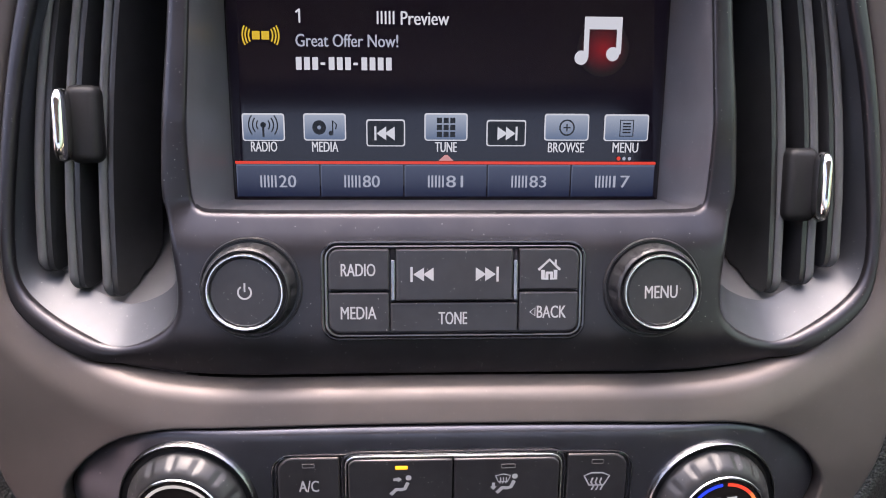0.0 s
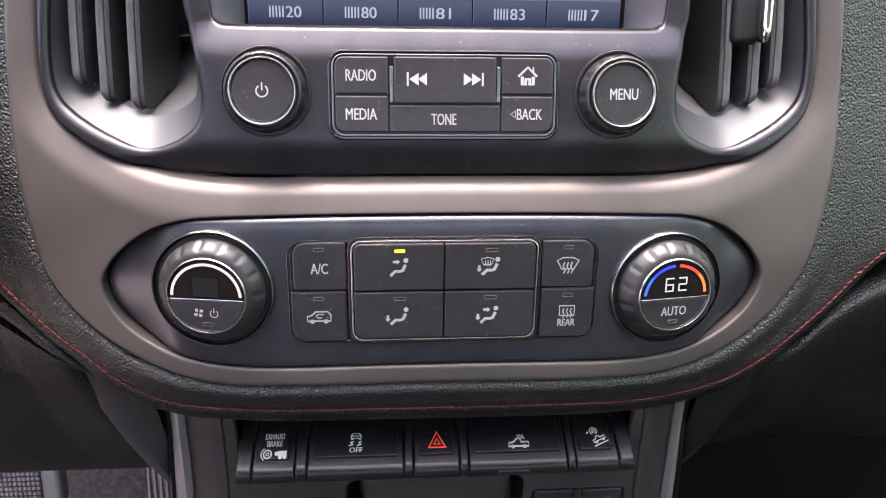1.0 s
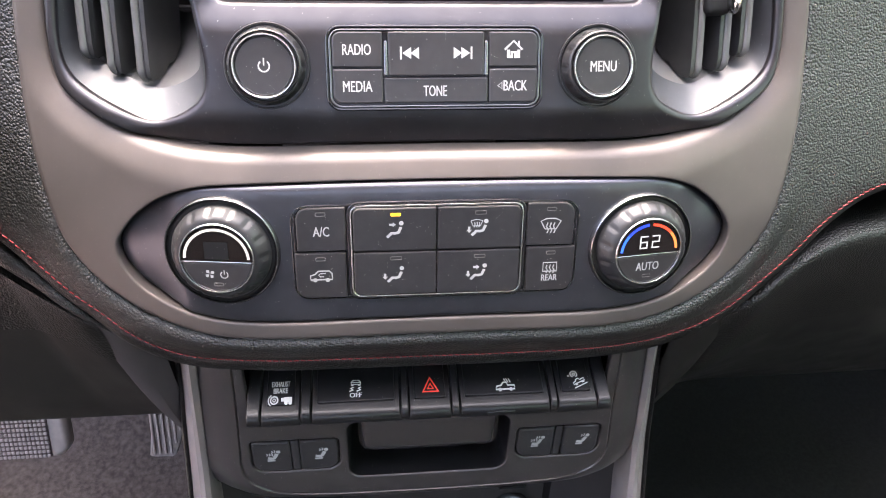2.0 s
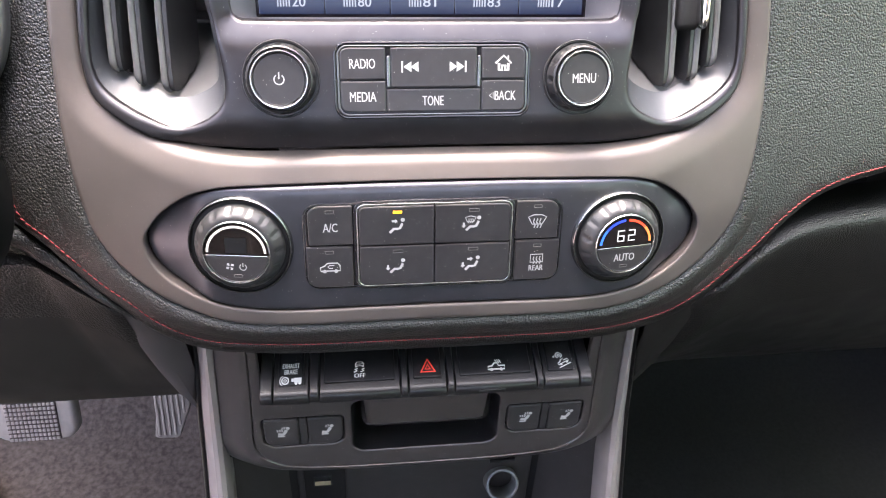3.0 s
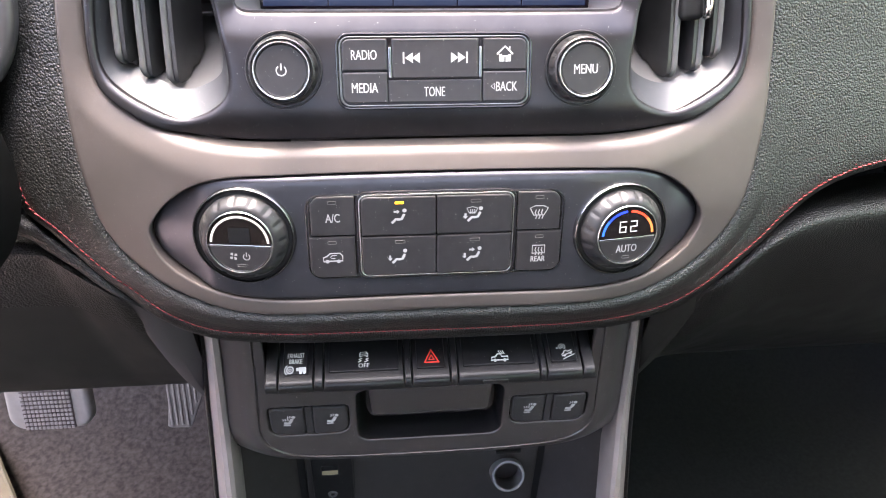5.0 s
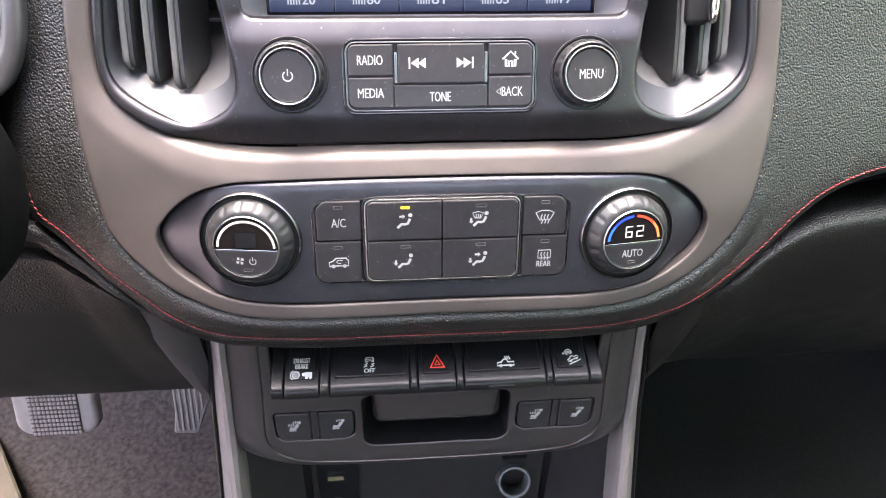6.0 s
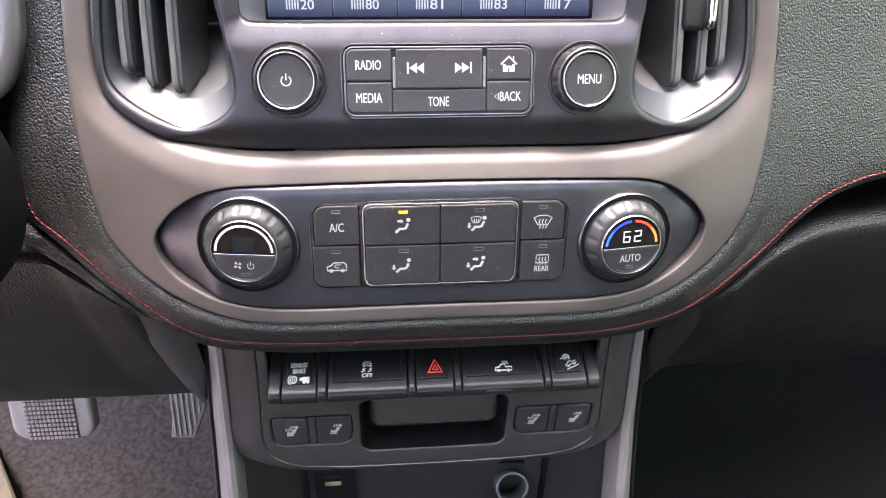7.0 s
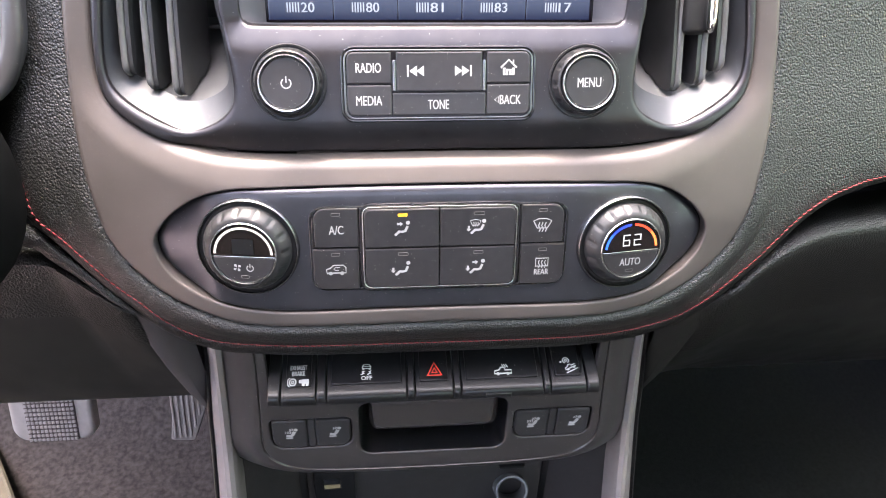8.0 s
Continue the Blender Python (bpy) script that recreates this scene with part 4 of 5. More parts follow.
plate(hvac, "inner_rim", -0.0387, V(0.6092), 0.0387, V(0.6526), 0.0042, M, 0.0020, SATIN, (-0.0379, V(0.6100), 0.0379, V(0.6518), 0.0036), 0.0003, 0.003, "thin satin chrome rim")


def led(parent, u, v, m, lift, mat=None, w=0.0052):
    if mat:
        return plate(parent, "indicator", u - w * 0.42, v - 0.0007, u + w * 0.42, v + 0.0007, 0.0004, m, lift + 0.00015, mat, edge=0.0001, depth=0.0004, label="lit amber indicator")
    return plate(parent, "indicator", u - w / 2, v - 0.0009, u + w / 2, v + 0.0009, 0.0005, m, lift + 0.0002, LEDOFF, (u - w / 2 + 0.0003, v - 0.0006, u + w / 2 - 0.0003, v + 0.0006, 0.0003), 0.0001, 0.0005)


def sitter(c, d, arrow, screen_mark, down):
    """Bent airflow pictogram: a dot and a bent line, with arrows."""
    s = [ribbon((0.0015, [(c - 0.0036, d - 0.0036), (c - 0.0012, d - 0.0012), (c + 0.0004, d - 0.0014), (c + 0.0022, d - 0.0010), (c + 0.0036, d + 0.0020)])), patch(disc(c + 0.0038, d + 0.0041, 0.0012, 14))]
    if arrow:
        s.append(patch([(c - 0.0024, d + 0.0028), (c - 0.0006, d + 0.0028), (c - 0.0006, d + 0.0020), (c + 0.0010, d + 0.0034), (c - 0.0006, d + 0.0048), (c - 0.0006, d + 0.0040), (c - 0.0024, d + 0.0040)]))
    if down:
        s.append(patch([(c - 0.0056, d + 0.0012), (c - 0.0056, d - 0.0006), (c - 0.0064, d - 0.0006), (c - 0.0050, d - 0.0022), (c - 0.0036, d - 0.0006), (c - 0.0044, d - 0.0006), (c - 0.0044, d + 0.0012)]))
    if screen_mark:
        s.append(ribbon((0.0005, [(c - 0.0042, d + 0.0044), (c - 0.0010, d + 0.0052), (c + 0.0020, d + 0.0044), (c + 0.0008, d + 0.0016), (c - 0.0030, d + 0.0016), (c - 0.0042, d + 0.0044)]), *[(0.0005, [(c - 0.0024 + q * 0.0012, d + 0.0008), (c - 0.0020 + q * 0.0012, d + 0.0024), (c - 0.0022 + q * 0.0012, d + 0.0036)]) for q in range(3)]))
    return joined(*s)


Q = 0.0027
for a, b, z0, z1, rr, arrow, mark, down in ((-0.0375, -0.0006, 0.6316, 0.6514, (0.0003, 0.0003, 0.0003, 0.0032), 1, 0, 0), (-0.0001, 0.0375, 0.6316, 0.6514, (0.0003, 0.0003, 0.0032, 0.0003), 0, 1, 1), (-0.0375, -0.0006, 0.6104, 0.6310, (0.0032, 0.0003, 0.0003, 0.0003), 0, 0, 1), (-0.0001, 0.0375, 0.6104, 0.6310, (0.0003, 0.0032, 0.0003, 0.0003), 1, 0, 1)):
    k = plate(hvac, "button", a, V(z0), b, V(z1), rr, M, Q, RUBBER)
    c = (a + b) / 2 - 0.0004
    printed(k, sitter(0, 0, arrow, mark, down), M @ Matrix.Translation((c, V(z0) + 0.0097, 0)) @ Matrix.Scale(0.86, 4), (Q + 0.0002) / 0.86)
    led(k, c + 0.0008, V(z1) - 0.0030, M, Q, AMBER if arrow and not down else None)
SIDE = [(-1, 1), (-1, 0), (1, 1), (1, 0)]
for sx, hi in SIDE:
    x0, x1 = (0.0406, 0.0622) if hi else (0.0410, 0.0636)
    a, b = sorted((sx * x0, sx * x1))
    z0, z1 = (0.6318, 0.6518) if hi else (0.6092, 0.6310)
    corner = 0.0055
    order = {(-1, 1): 3, (1, 1): 2, (-1, 0): 0, (1, 0): 1}[(sx, hi)]
    rr = [0.0004] * 4
    rr[order] = corner
    k = plate(hvac, "button", a, V(z0), b, V(z1), rr, M, 0.0014, RUBBER)
    c, d = (a + b) / 2, V(z0) + 0.0094
    led(k, c, V(z1) - 0.0030, M, 0.0014, w=0.0044)
    if sx < 0 and hi:
        s = letters("A/C", c, d, 0.0070, 0.0045, bold=0.00008)
    elif sx < 0:
        d += 0.0018
        s = ribbon((0.0007, [(c - 0.0048, d - 0.0018), (c - 0.0048, d + 0.0002), (c - 0.0030, d + 0.0008), (c - 0.0012, d + 0.0024), (c + 0.0036, d + 0.0024), (c + 0.0048, d + 0.0010), (c + 0.0048, d - 0.0018), (c - 0.0048, d - 0.0018)]), (0.0005, [(c + 0.0020, d + 0.0012), (c - 0.0004, d + 0.0012), (c - 0.0012, d + 0.0004), (c - 0.0004, d - 0.0004), (c + 0.0012, d - 0.0004)]))
        s = joined(s, patch(disc(c - 0.0028, d - 0.0020, 0.0010, 12), disc(c + 0.0028, d - 0.0020, 0.0010, 12)))
    elif hi:
        s = ribbon((0.0006, [(c - 0.0046, d + 0.0024), (c - 0.0020, d + 0.0036), (c + 0.0020, d + 0.0036), (c + 0.0046, d + 0.0024), (c + 0.0026, d - 0.0014), (c - 0.0026, d - 0.0014), (c - 0.0046, d + 0.0024)]), *[(0.0006, [(c - 0.0016 + q * 0.0016, d - 0.0034), (c - 0.0010 + q * 0.0016, d - 0.0020), (c - 0.0020 + q * 0.0016, d - 0.0002), (c - 0.0014 + q * 0.0016, d + 0.0016)]) for q in range(3)])
    else:
        d += 0.0024
        s = joined(ribbon((0.0006, [(c - 0.0032, d - 0.0018), (c - 0.0032, d + 0.0026), (c + 0.0032, d + 0.0026), (c + 0.0032, d - 0.0018), (c - 0.0032, d - 0.0018)]), *[(0.0005, [(c - 0.0016 + q * 0.0016, d - 0.0028), (c - 0.0010 + q * 0.0016, d - 0.0014), (c - 0.0018 + q * 0.0016, d), (c - 0.0013 + q * 0.0016, d + 0.0014)]) for q in range(3)]), letters("REAR", c, d - 0.0050, 0.0074, 0.0031, bold=0.00008))
    printed(k, s, M, 0.0016)


def climate_knob(x, label, left):
    m = seat(x, 0.6316 if left else 0.6290, 0.0012)
    knob = thing("fan_dial" if left else "temperature_dial", m.translation, label, "dial", "climate dials")
    part("bezel_ring", moved(lathe([(0.0256, -0.002), (0.0254, 0.0012), (0.0249, 0.0019), (0.0246, 0.0019), (0.0242, 0.0012), (0.0240, -0.002)], 80), m), RIM, knob, "thin satin metal ring")
    part("groove", moved(lathe([(0.0241, 0.0009), (0.0234, 0.0003), (0.0202, 0.0003)], 80), m), KEY, knob, "black gap round the grip")
    part("grip", moved(lathe([(0.0220, -0.003), (0.0218, 0.0022), (0.0213, 0.0034), (0.0196, 0.0068), (0.0182, 0.0082), (0.0170, 0.0088), (0.0160, 0.0088)], 120, lambda i, k: -0.0008 if i in (2, 3) and k % 8 < 2 else 0), m), SMOKE, knob, "ribbed smoky grip")
    part("chrome_ring", moved(lathe([(0.0163, 0.0078), (0.0163, 0.0090), (0.0160, 0.0094), (0.0156, 0.0094), (0.0154, 0.0088), (0.0154, 0.0078)], 80), m), SATIN, knob, "thin bright ring")
    up = m @ Matrix.Translation((0, 0, 0.0088)) @ Matrix.Diagonal((0.92, 0.92, 1, 1))
    top = arc(0, 0, 0.0166, -4, 184, 36)
    low = arc(0, 0, 0.0166, 188, 352, 36)
    window = part("display_window", moved(shell(top, r=0.0002, depth=0.001, step=0, seg=2), up), GLASSBLACK, knob, "black glass half-round window", 20)
    part("divider", moved(shell(bar(-0.0160, -0.0021, 0.0160, -0.0014), r=0.0002, depth=0.0005, step=0, seg=2), up), SATIN, knob)
    push = part("push_button", moved(shell(low, r=0.0005, depth=0.001, step=0, seg=2), up), RUBBER, knob, "", 20)
    led(push, 0, -0.0132, up, 0.0, w=0.0046)
    if left:
        printed(window, ribbon((0.0013, arc(0, -0.0004, 0.0150, 2, 178, 40))), up, 0.0003, glow("white scale light", (0.95, 0.90, 0.86), 0.72), "white_scale")
        printed(window, patch(round_rect(-0.0056, -0.0002, 0.0056, 0.0086, 0.0004, 2)), up, 0.0003, KEY, "dark_readout")
        s = joined(patch(*[[(-0.0038 + 0.0004 * math.cos(a), -0.0078 + 0.0004 * math.sin(a)), (-0.0038 + 0.0020 * math.cos(a - 0.35), -0.0078 + 0.0020 * math.sin(a - 0.35)), (-0.0038 + 0.0024 * math.cos(a + 0.15), -0.0078 + 0.0024 * math.sin(a + 0.15)), (-0.0038 + 0.0018 * math.cos(a + 0.65), -0.0078 + 0.0018 * math.sin(a + 0.65))] for a in (0.5, 2.07, 3.64, 5.21)]), ribbon((0.0005, arc(0.0030, -0.0080, 0.0017, 125, 415)), (0.0005, [(0.0030, -0.0078), (0.0030, -0.0054)])))
        printed(push, s, up, 0.0002)
    else:
        for a0, a1, g in ((176, 140, G_CYAN), (140, 94, G_BLUE), (86, 42, G_HOT), (42, 4, G_ORANGE)):
            printed(window, ribbon((0.0014, arc(0, -0.0004, 0.0146, a0, a1, 16))), up, 0.0003, g, "scale_light")
        seg = {"6": "afgedc", "2": "abged"}
        polys = []
        for ch, cx in (("6", -0.0031), ("2", 0.0033)):
            w2, h2, t = 0.0021, 0.0034, 0.0007
            box = {"a": (-w2, h2 - t, w2, h2), "g": (-w2, -t / 2, w2, t / 2), "d": (-w2, -h2, w2, -h2 + t), "f": (-w2, 0, -w2 + t, h2), "b": (w2 - t, 0, w2, h2), "e": (-w2, -h2, -w2 + t, 0), "c": (w2 - t, -h2, w2, 0)}
            for q in seg[ch]:
                e0 = box[q]
                polys.append(bar(cx + e0[0], 0.0052 + e0[1], cx + e0[2], 0.0052 + e0[3]))
        printed(window, patch(*polys), up, 0.0003, glow("white figure light", (0.85, 0.9, 0.93), 0.7), "figure")
        printed(push, letters("AUTO", 0, -0.0078, 0.0122, 0.0044, bold=0.00008), up, 0.0002)
    return knob


climate_knob(-0.0949, "round smoky fan knob with half-round display", True)
climate_knob(0.0955, "round smoky temperature knob showing sixty-two degrees", False)

# ---- switch row ----
switches = thing("switch_row", (0, -0.02, 0.53), "row of black piano-key switches under the leather fold", "switch row")
PROFILE = [(0.004, 0.5452), (-0.0362, 0.5324), (-0.0383, 0.5313), (-0.0395, 0.5295), (-0.0396, 0.5268), (-0.0385, 0.5243), (-0.0300, 0.5232)]


def key_body(x0, x1, lift=0.0):
    r = 0.0006
    loops = []
    for x, k in ((x0, r), (x0 + r, 0), (x1 - r, 0), (x1, r)):
        loops.append([(x, y + k * 0.7, z - k + lift) for y, z in PROFILE])
    bm = strip_mesh(loops)
    bm.faces.new([v for v in list(bm.verts)[:len(PROFILE)]])
    bm.faces.new([v for v in list(bm.verts)[-len(PROFILE):]])
    bmesh.ops.recalc_face_normals(bm, faces=bm.faces)
    return bm


def key_frame(x):
    back = Vector((0, 0.0385, 0.0122)).normalized()
    right = Vector((1, 0, 0))
    out = right.cross(back)
    m = Matrix((right, back, out)).transposed().to_4x4()
    m.translation = Vector((x, -0.018, 0.53823))
    return m


def truck(c, d, k=1.0):
    return ribbon((0.00095 * k, [(c - 0.0058 * k, d - 0.0010 * k), (c - 0.0052 * k, d + 0.0008 * k), (c - 0.0026 * k, d + 0.0012 * k), (c - 0.0010 * k, d + 0.0030 * k), (c + 0.0012 * k, d + 0.0030 * k), (c + 0.0016 * k, d + 0.0012 * k), (c + 0.0058 * k, d + 0.0012 * k), (c + 0.0058 * k, d - 0.0010 * k), (c - 0.0058 * k, d - 0.0010 * k)]))


def triangle(c, d, r):
    return [(c + r * math.cos(radians(a)), d + r * math.sin(radians(a))) for a in (90, 210, 330, 90)]


SPANS = [(-0.0892, -0.0692, "exhaust"), (-0.0632, -0.0170, "traction"), (-0.0122, 0.0100, "hazard"), (0.0148, 0.0632, "cargo"), (0.0677, 0.0890, "hill")]
for a, b, what in SPANS:
    key = part("key", key_body(a, b), KEY, switches)
    c = (a + b) / 2
    m = key_frame(c)
    w = (b - a) / 2
    part("key_pad", moved(shell(round_rect(-w + 0.0028, -0.0155, w - 0.0028, 0.018, 0.001), r=0.0007, depth=0.001, step=0, seg=2), m @ Matrix.Translation((0, 0, 0.0014))), KEY, key, "", 20)
    h = 0.0016
    if what == "exhaust":
        s = joined(letters("EXHAUST", 0, 0.0040, 0.0108, 0.0030, bold=0.00008), letters("BRAKE", 0, 0.0002, 0.0082, 0.0030, bold=0.00008), ribbon((0.0008, arc(-0.0036, -0.0052, 0.0021, 0, 360)), (0.0006, arc(-0.0036, -0.0052, 0.0034, 120, 240)), (0.0005, arc(-0.0036, -0.0052, 0.0008, 0, 360))), patch(bar(0.0004, -0.0060, 0.0022, -0.0040), bar(0.0022, -0.0066, 0.0068, -0.0036), disc(0.0034, -0.0070, 0.0010, 10), disc(0.0058, -0.0070, 0.0010, 10)))
    elif what == "traction":
        s = joined(letters("OFF", 0, -0.0060, 0.0054, 0.0036, bold=0.00008), ribbon((0.0006, [(-0.0021, 0.0026), (-0.0021, 0.0042), (-0.0013, 0.0060), (0.0013, 0.0060), (0.0021, 0.0042), (0.0021, 0.0026), (-0.0021, 0.0026)]), (0.0006, [(-0.0021, 0.0042), (0.0021, 0.0042)])), patch(bar(-0.0021, 0.0014, -0.0011, 0.0026), bar(0.0011, 0.0014, 0.0021, 0.0026)), ribbon((0.0009, [(-0.0030, -0.0030), (-0.0014, -0.0018), (-0.0022, -0.0006), (-0.0010, 0.0004)]), (0.0009, [(0.0004, -0.0030), (0.0020, -0.0018), (0.0012, -0.0006), (0.0024, 0.0004)])))
    elif what == "hazard":
        s = ribbon((0.0015, triangle(0.0006, -0.0016, 0.0054)), (0.0012, triangle(0.0006, -0.0016, 0.0020)))
    elif what == "cargo":
        s = joined(truck(0.0008, -0.0040), patch(disc(-0.0024, -0.0052, 0.0011, 12), disc(0.0042, -0.0052, 0.0011, 12)), ribbon(*[(0.0006, [(0.0018 + q * 0.0013, -0.0012), (0.0004 + q * 0.0014, 0.0012)]) for q in range(3)]))
    else:
        s = joined(moved(joined(truck(0, 0, 0.70), patch(disc(-0.0022, -0.0012, 0.0009, 12), disc(0.0024, -0.0012, 0.0009, 12)), ribbon((0.0007, [(-0.0046, -0.0030), (0.0046, -0.0030)]))), Matrix.Translation((0.0012, -0.0030, 0)) @ Matrix.Rotation(radians(24), 4, "Z")), ribbon((0.0007, arc(-0.0012, 0.0022, 0.0021, -60, 250, 18)), (0.0007, arc(-0.0012, 0.0022, 0.0008, 0, 360, 12))), patch(disc(-0.0048, 0.0012, 0.0007, 10)))
    printed(key, s, m @ Matrix.Translation((0.001 if what == "hill" else 0, -0.0078, 0)) @ Matrix.Diagonal((1.15 if what == "traction" else 0.88, 0.72 if what == "traction" else 0.84 if what == "hill" else 1.0, 1, 1)), h, REDPRINT if what == "hazard" else KEYPRINT)
part("release_tab", block(0.0290, -0.0404, 0.5262, 0.0440, -0.0392, 0.5290, 0.0003, 1), KEY, switches, "flush release tab on the wide key")
for a, b in ((-0.0688, -0.0636), (-0.0166, -0.0126), (0.0104, 0.0144), (0.0636, 0.0673)):
    part("divider", key_body(a, b, 0.0010), KEY, switches)
for a, b in ((-0.0966, -0.0896), (0.0894, 0.0966)):
    part("end_cap", key_body(a, b, 0.0006), KEY, switches)
part("back_wall", block(-0.122, 0.012, 0.505, 0.122, 0.016, 0.60), KEY, switches)


# ---- lower control panel ----
lower = thing("lower_control_panel", (0, -0.02, 0.44), "graphite lower console panel with seat heater buttons and pocket", "control panel")
FACE_EDGE = spline([(0.1020, 0.575), (0.1030, 0.548), (0.1042, 0.520), (0.1060, 0.492), (0.1068, 0.478), (0.1050, 0.4675), (0.0985, 0.4585), (0.0840, 0.4515), (0.0500, 0.4485), (0.0, 0.4478)], 6)
OUTER_EDGE = spline([(0.1290, 0.575), (0.1310, 0.545), (0.1332, 0.510), (0.1360, 0.480), (0.1372, 0.4655), (0.1355, 0.4535), (0.1275, 0.4385), (0.1050, 0.4315), (0.0600, 0.4290), (0.0, 0.4280)], 6)
right = [(0.0975, 0.5225), (0.0975, 0.575)] + FACE_EDGE
full = spaced(ccw(right + [(-x, z) for x, z in right[::-1] if x > 1e-6]), 0.003)


def both_sides(line):
    return list(line) + [(-x, z) for x, z in line[::-1] if x > 1e-6]


EDGES = list(zip(both_sides(FACE_EDGE), both_sides(OUTER_EDGE)))
bevel = [[(f[0] + (o[0] - f[0]) * k, y, f[1] + (o[1] - f[1]) * k) for f, o in EDGES] for k, y in ((0.0, -0.0236), (0.03, -0.0246), (0.12, -0.0244), (0.26, -0.0228), (0.45, -0.0186), (0.7, -0.0118), (0.9, -0.0058), (1.0, -0.0020), (1.0, 0.012))]
part("side_bevel", strip_mesh(bevel), PANEL, lower, "wide sloping edge round the plate")
# Black strip along the outline draws the plate's shadow line.
part("shadow_strip", strip_mesh([[(o[0] * g, y, o[1] - 0.0022 * (g > 1) * (o[1] < 0.47)) for f, o in EDGES] for g, y in ((0.995, -0.0010), (1.017, -0.0006), (1.018, 0.012))]), DARKFILL, lower, "black strip drawn as the shadow round the plate")
POCKET = spaced(round_rect(-0.0462, 0.4625, 0.0462, 0.5085, (0.008, 0.008, 0.006, 0.006)), 0.002)
WELLS = [spaced(round_rect(*sorted((sx * 0.1010, sx * 0.0510))[:1], 0.4712, sorted((sx * 0.1010, sx * 0.0510))[1], 0.4972, (0.008, 0.008, 0.003, 0.003)), 0.002) for sx in (-1, 1)]
part("plate", warp(shell(full, [POCKET] + WELLS, r=0.0010, rh=0.0012, depth=0.003, step=0.005, seg=4), lambda u, v, w: (u, -0.0245 - w, v)), PANEL, lower)
rings = [[(x * k, -0.0235 + d, 0.485 + (z - 0.485) * kz) for x, z in ccw(list(POCKET))] for k, kz, d in ((1, 1, 0), (0.985, 0.99, 0.012), (0.97, 0.97, 0.050))]
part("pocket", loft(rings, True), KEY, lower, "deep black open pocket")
part("pocket_lid", block(-0.0405, -0.0205, 0.4762, 0.0420, 0.025, 0.5086, 0.0075, 6), LID, lower, "rounded charcoal pocket flap")


def seat_icon(c, d, back):
    s = [(0.0020, [(c - 0.0026, d - 0.0012), (c + 0.0002, d - 0.0016), (c + 0.0012, d - 0.0004), (c + 0.0024, d + 0.0022)]), (0.0011, [(c - 0.0030, d - 0.0032), (c + 0.0012, d - 0.0032)])]
    w = [(0.0007, [(c - 0.0032 + q * 0.0014, d + 0.0006), (c - 0.0026 + q * 0.0014, d + 0.0015), (c - 0.0032 + q * 0.0014, d + 0.0025)]) for q in range(3)] if back else []
    w += [(0.0007, [(c - 0.0004 + q * 0.0013, d + 0.0026 + q * 0.0004), (c + 0.0002 + q * 0.0013, d + 0.0036 + q * 0.0004), (c - 0.0002 + q * 0.0013, d + 0.0046 + q * 0.0004)]) for q in range(2)]
    return joined(ribbon(*s, *w), patch(disc(c + 0.0032, d + 0.0036, 0.0012, 12)))


for sx in (-1, 1):
    lo, hi = sorted((sx * 0.1010, sx * 0.0510))
    heater = part("heater_switch", moved(shell(round_rect(lo + 0.0002, 0.4714, hi - 0.0002, 0.4970, (0.008, 0.008, 0.003, 0.003)), r=0.0003, depth=0.004, step=0, seg=2), Matrix(((1, 0, 0, 0), (0, 0, -1, -0.0215), (0, 1, 0, 0), (0, 0, 0, 1)))), GLOSS, lower, "black seat heater switch pair")
    m = Matrix(((1, 0, 0, 0), (0, 0, -1, -0.0247), (0, 1, 0, 0), (0, 0, 0, 1)))
    mid = (lo + hi) / 2
    for a, b, rr in ((lo + 0.0009, mid - 0.0026, (0.0072, 0.0006, 0.0006, 0.0024)), (mid + 0.0026, hi - 0.0009, (0.0006, 0.0072, 0.0024, 0.0006))):
        bt = plate(heater, "button", a, 0.4721, b, 0.4963, rr, m, 0.0, RUBBER, edge=0.0012)
        printed(bt, seat_icon(0, 0, (a < mid - 0.01)), m @ Matrix.Translation(((a + b) / 2 + 0.0006, 0.4850, 0)) @ Matrix.Scale(1.05, 4), 0.0002, PRINT)
    plate(heater, "rib", mid - 0.0022, 0.4721, mid + 0.0022, 0.4963, 0.0004, m, -0.0006, RUBBER, edge=0.0005)

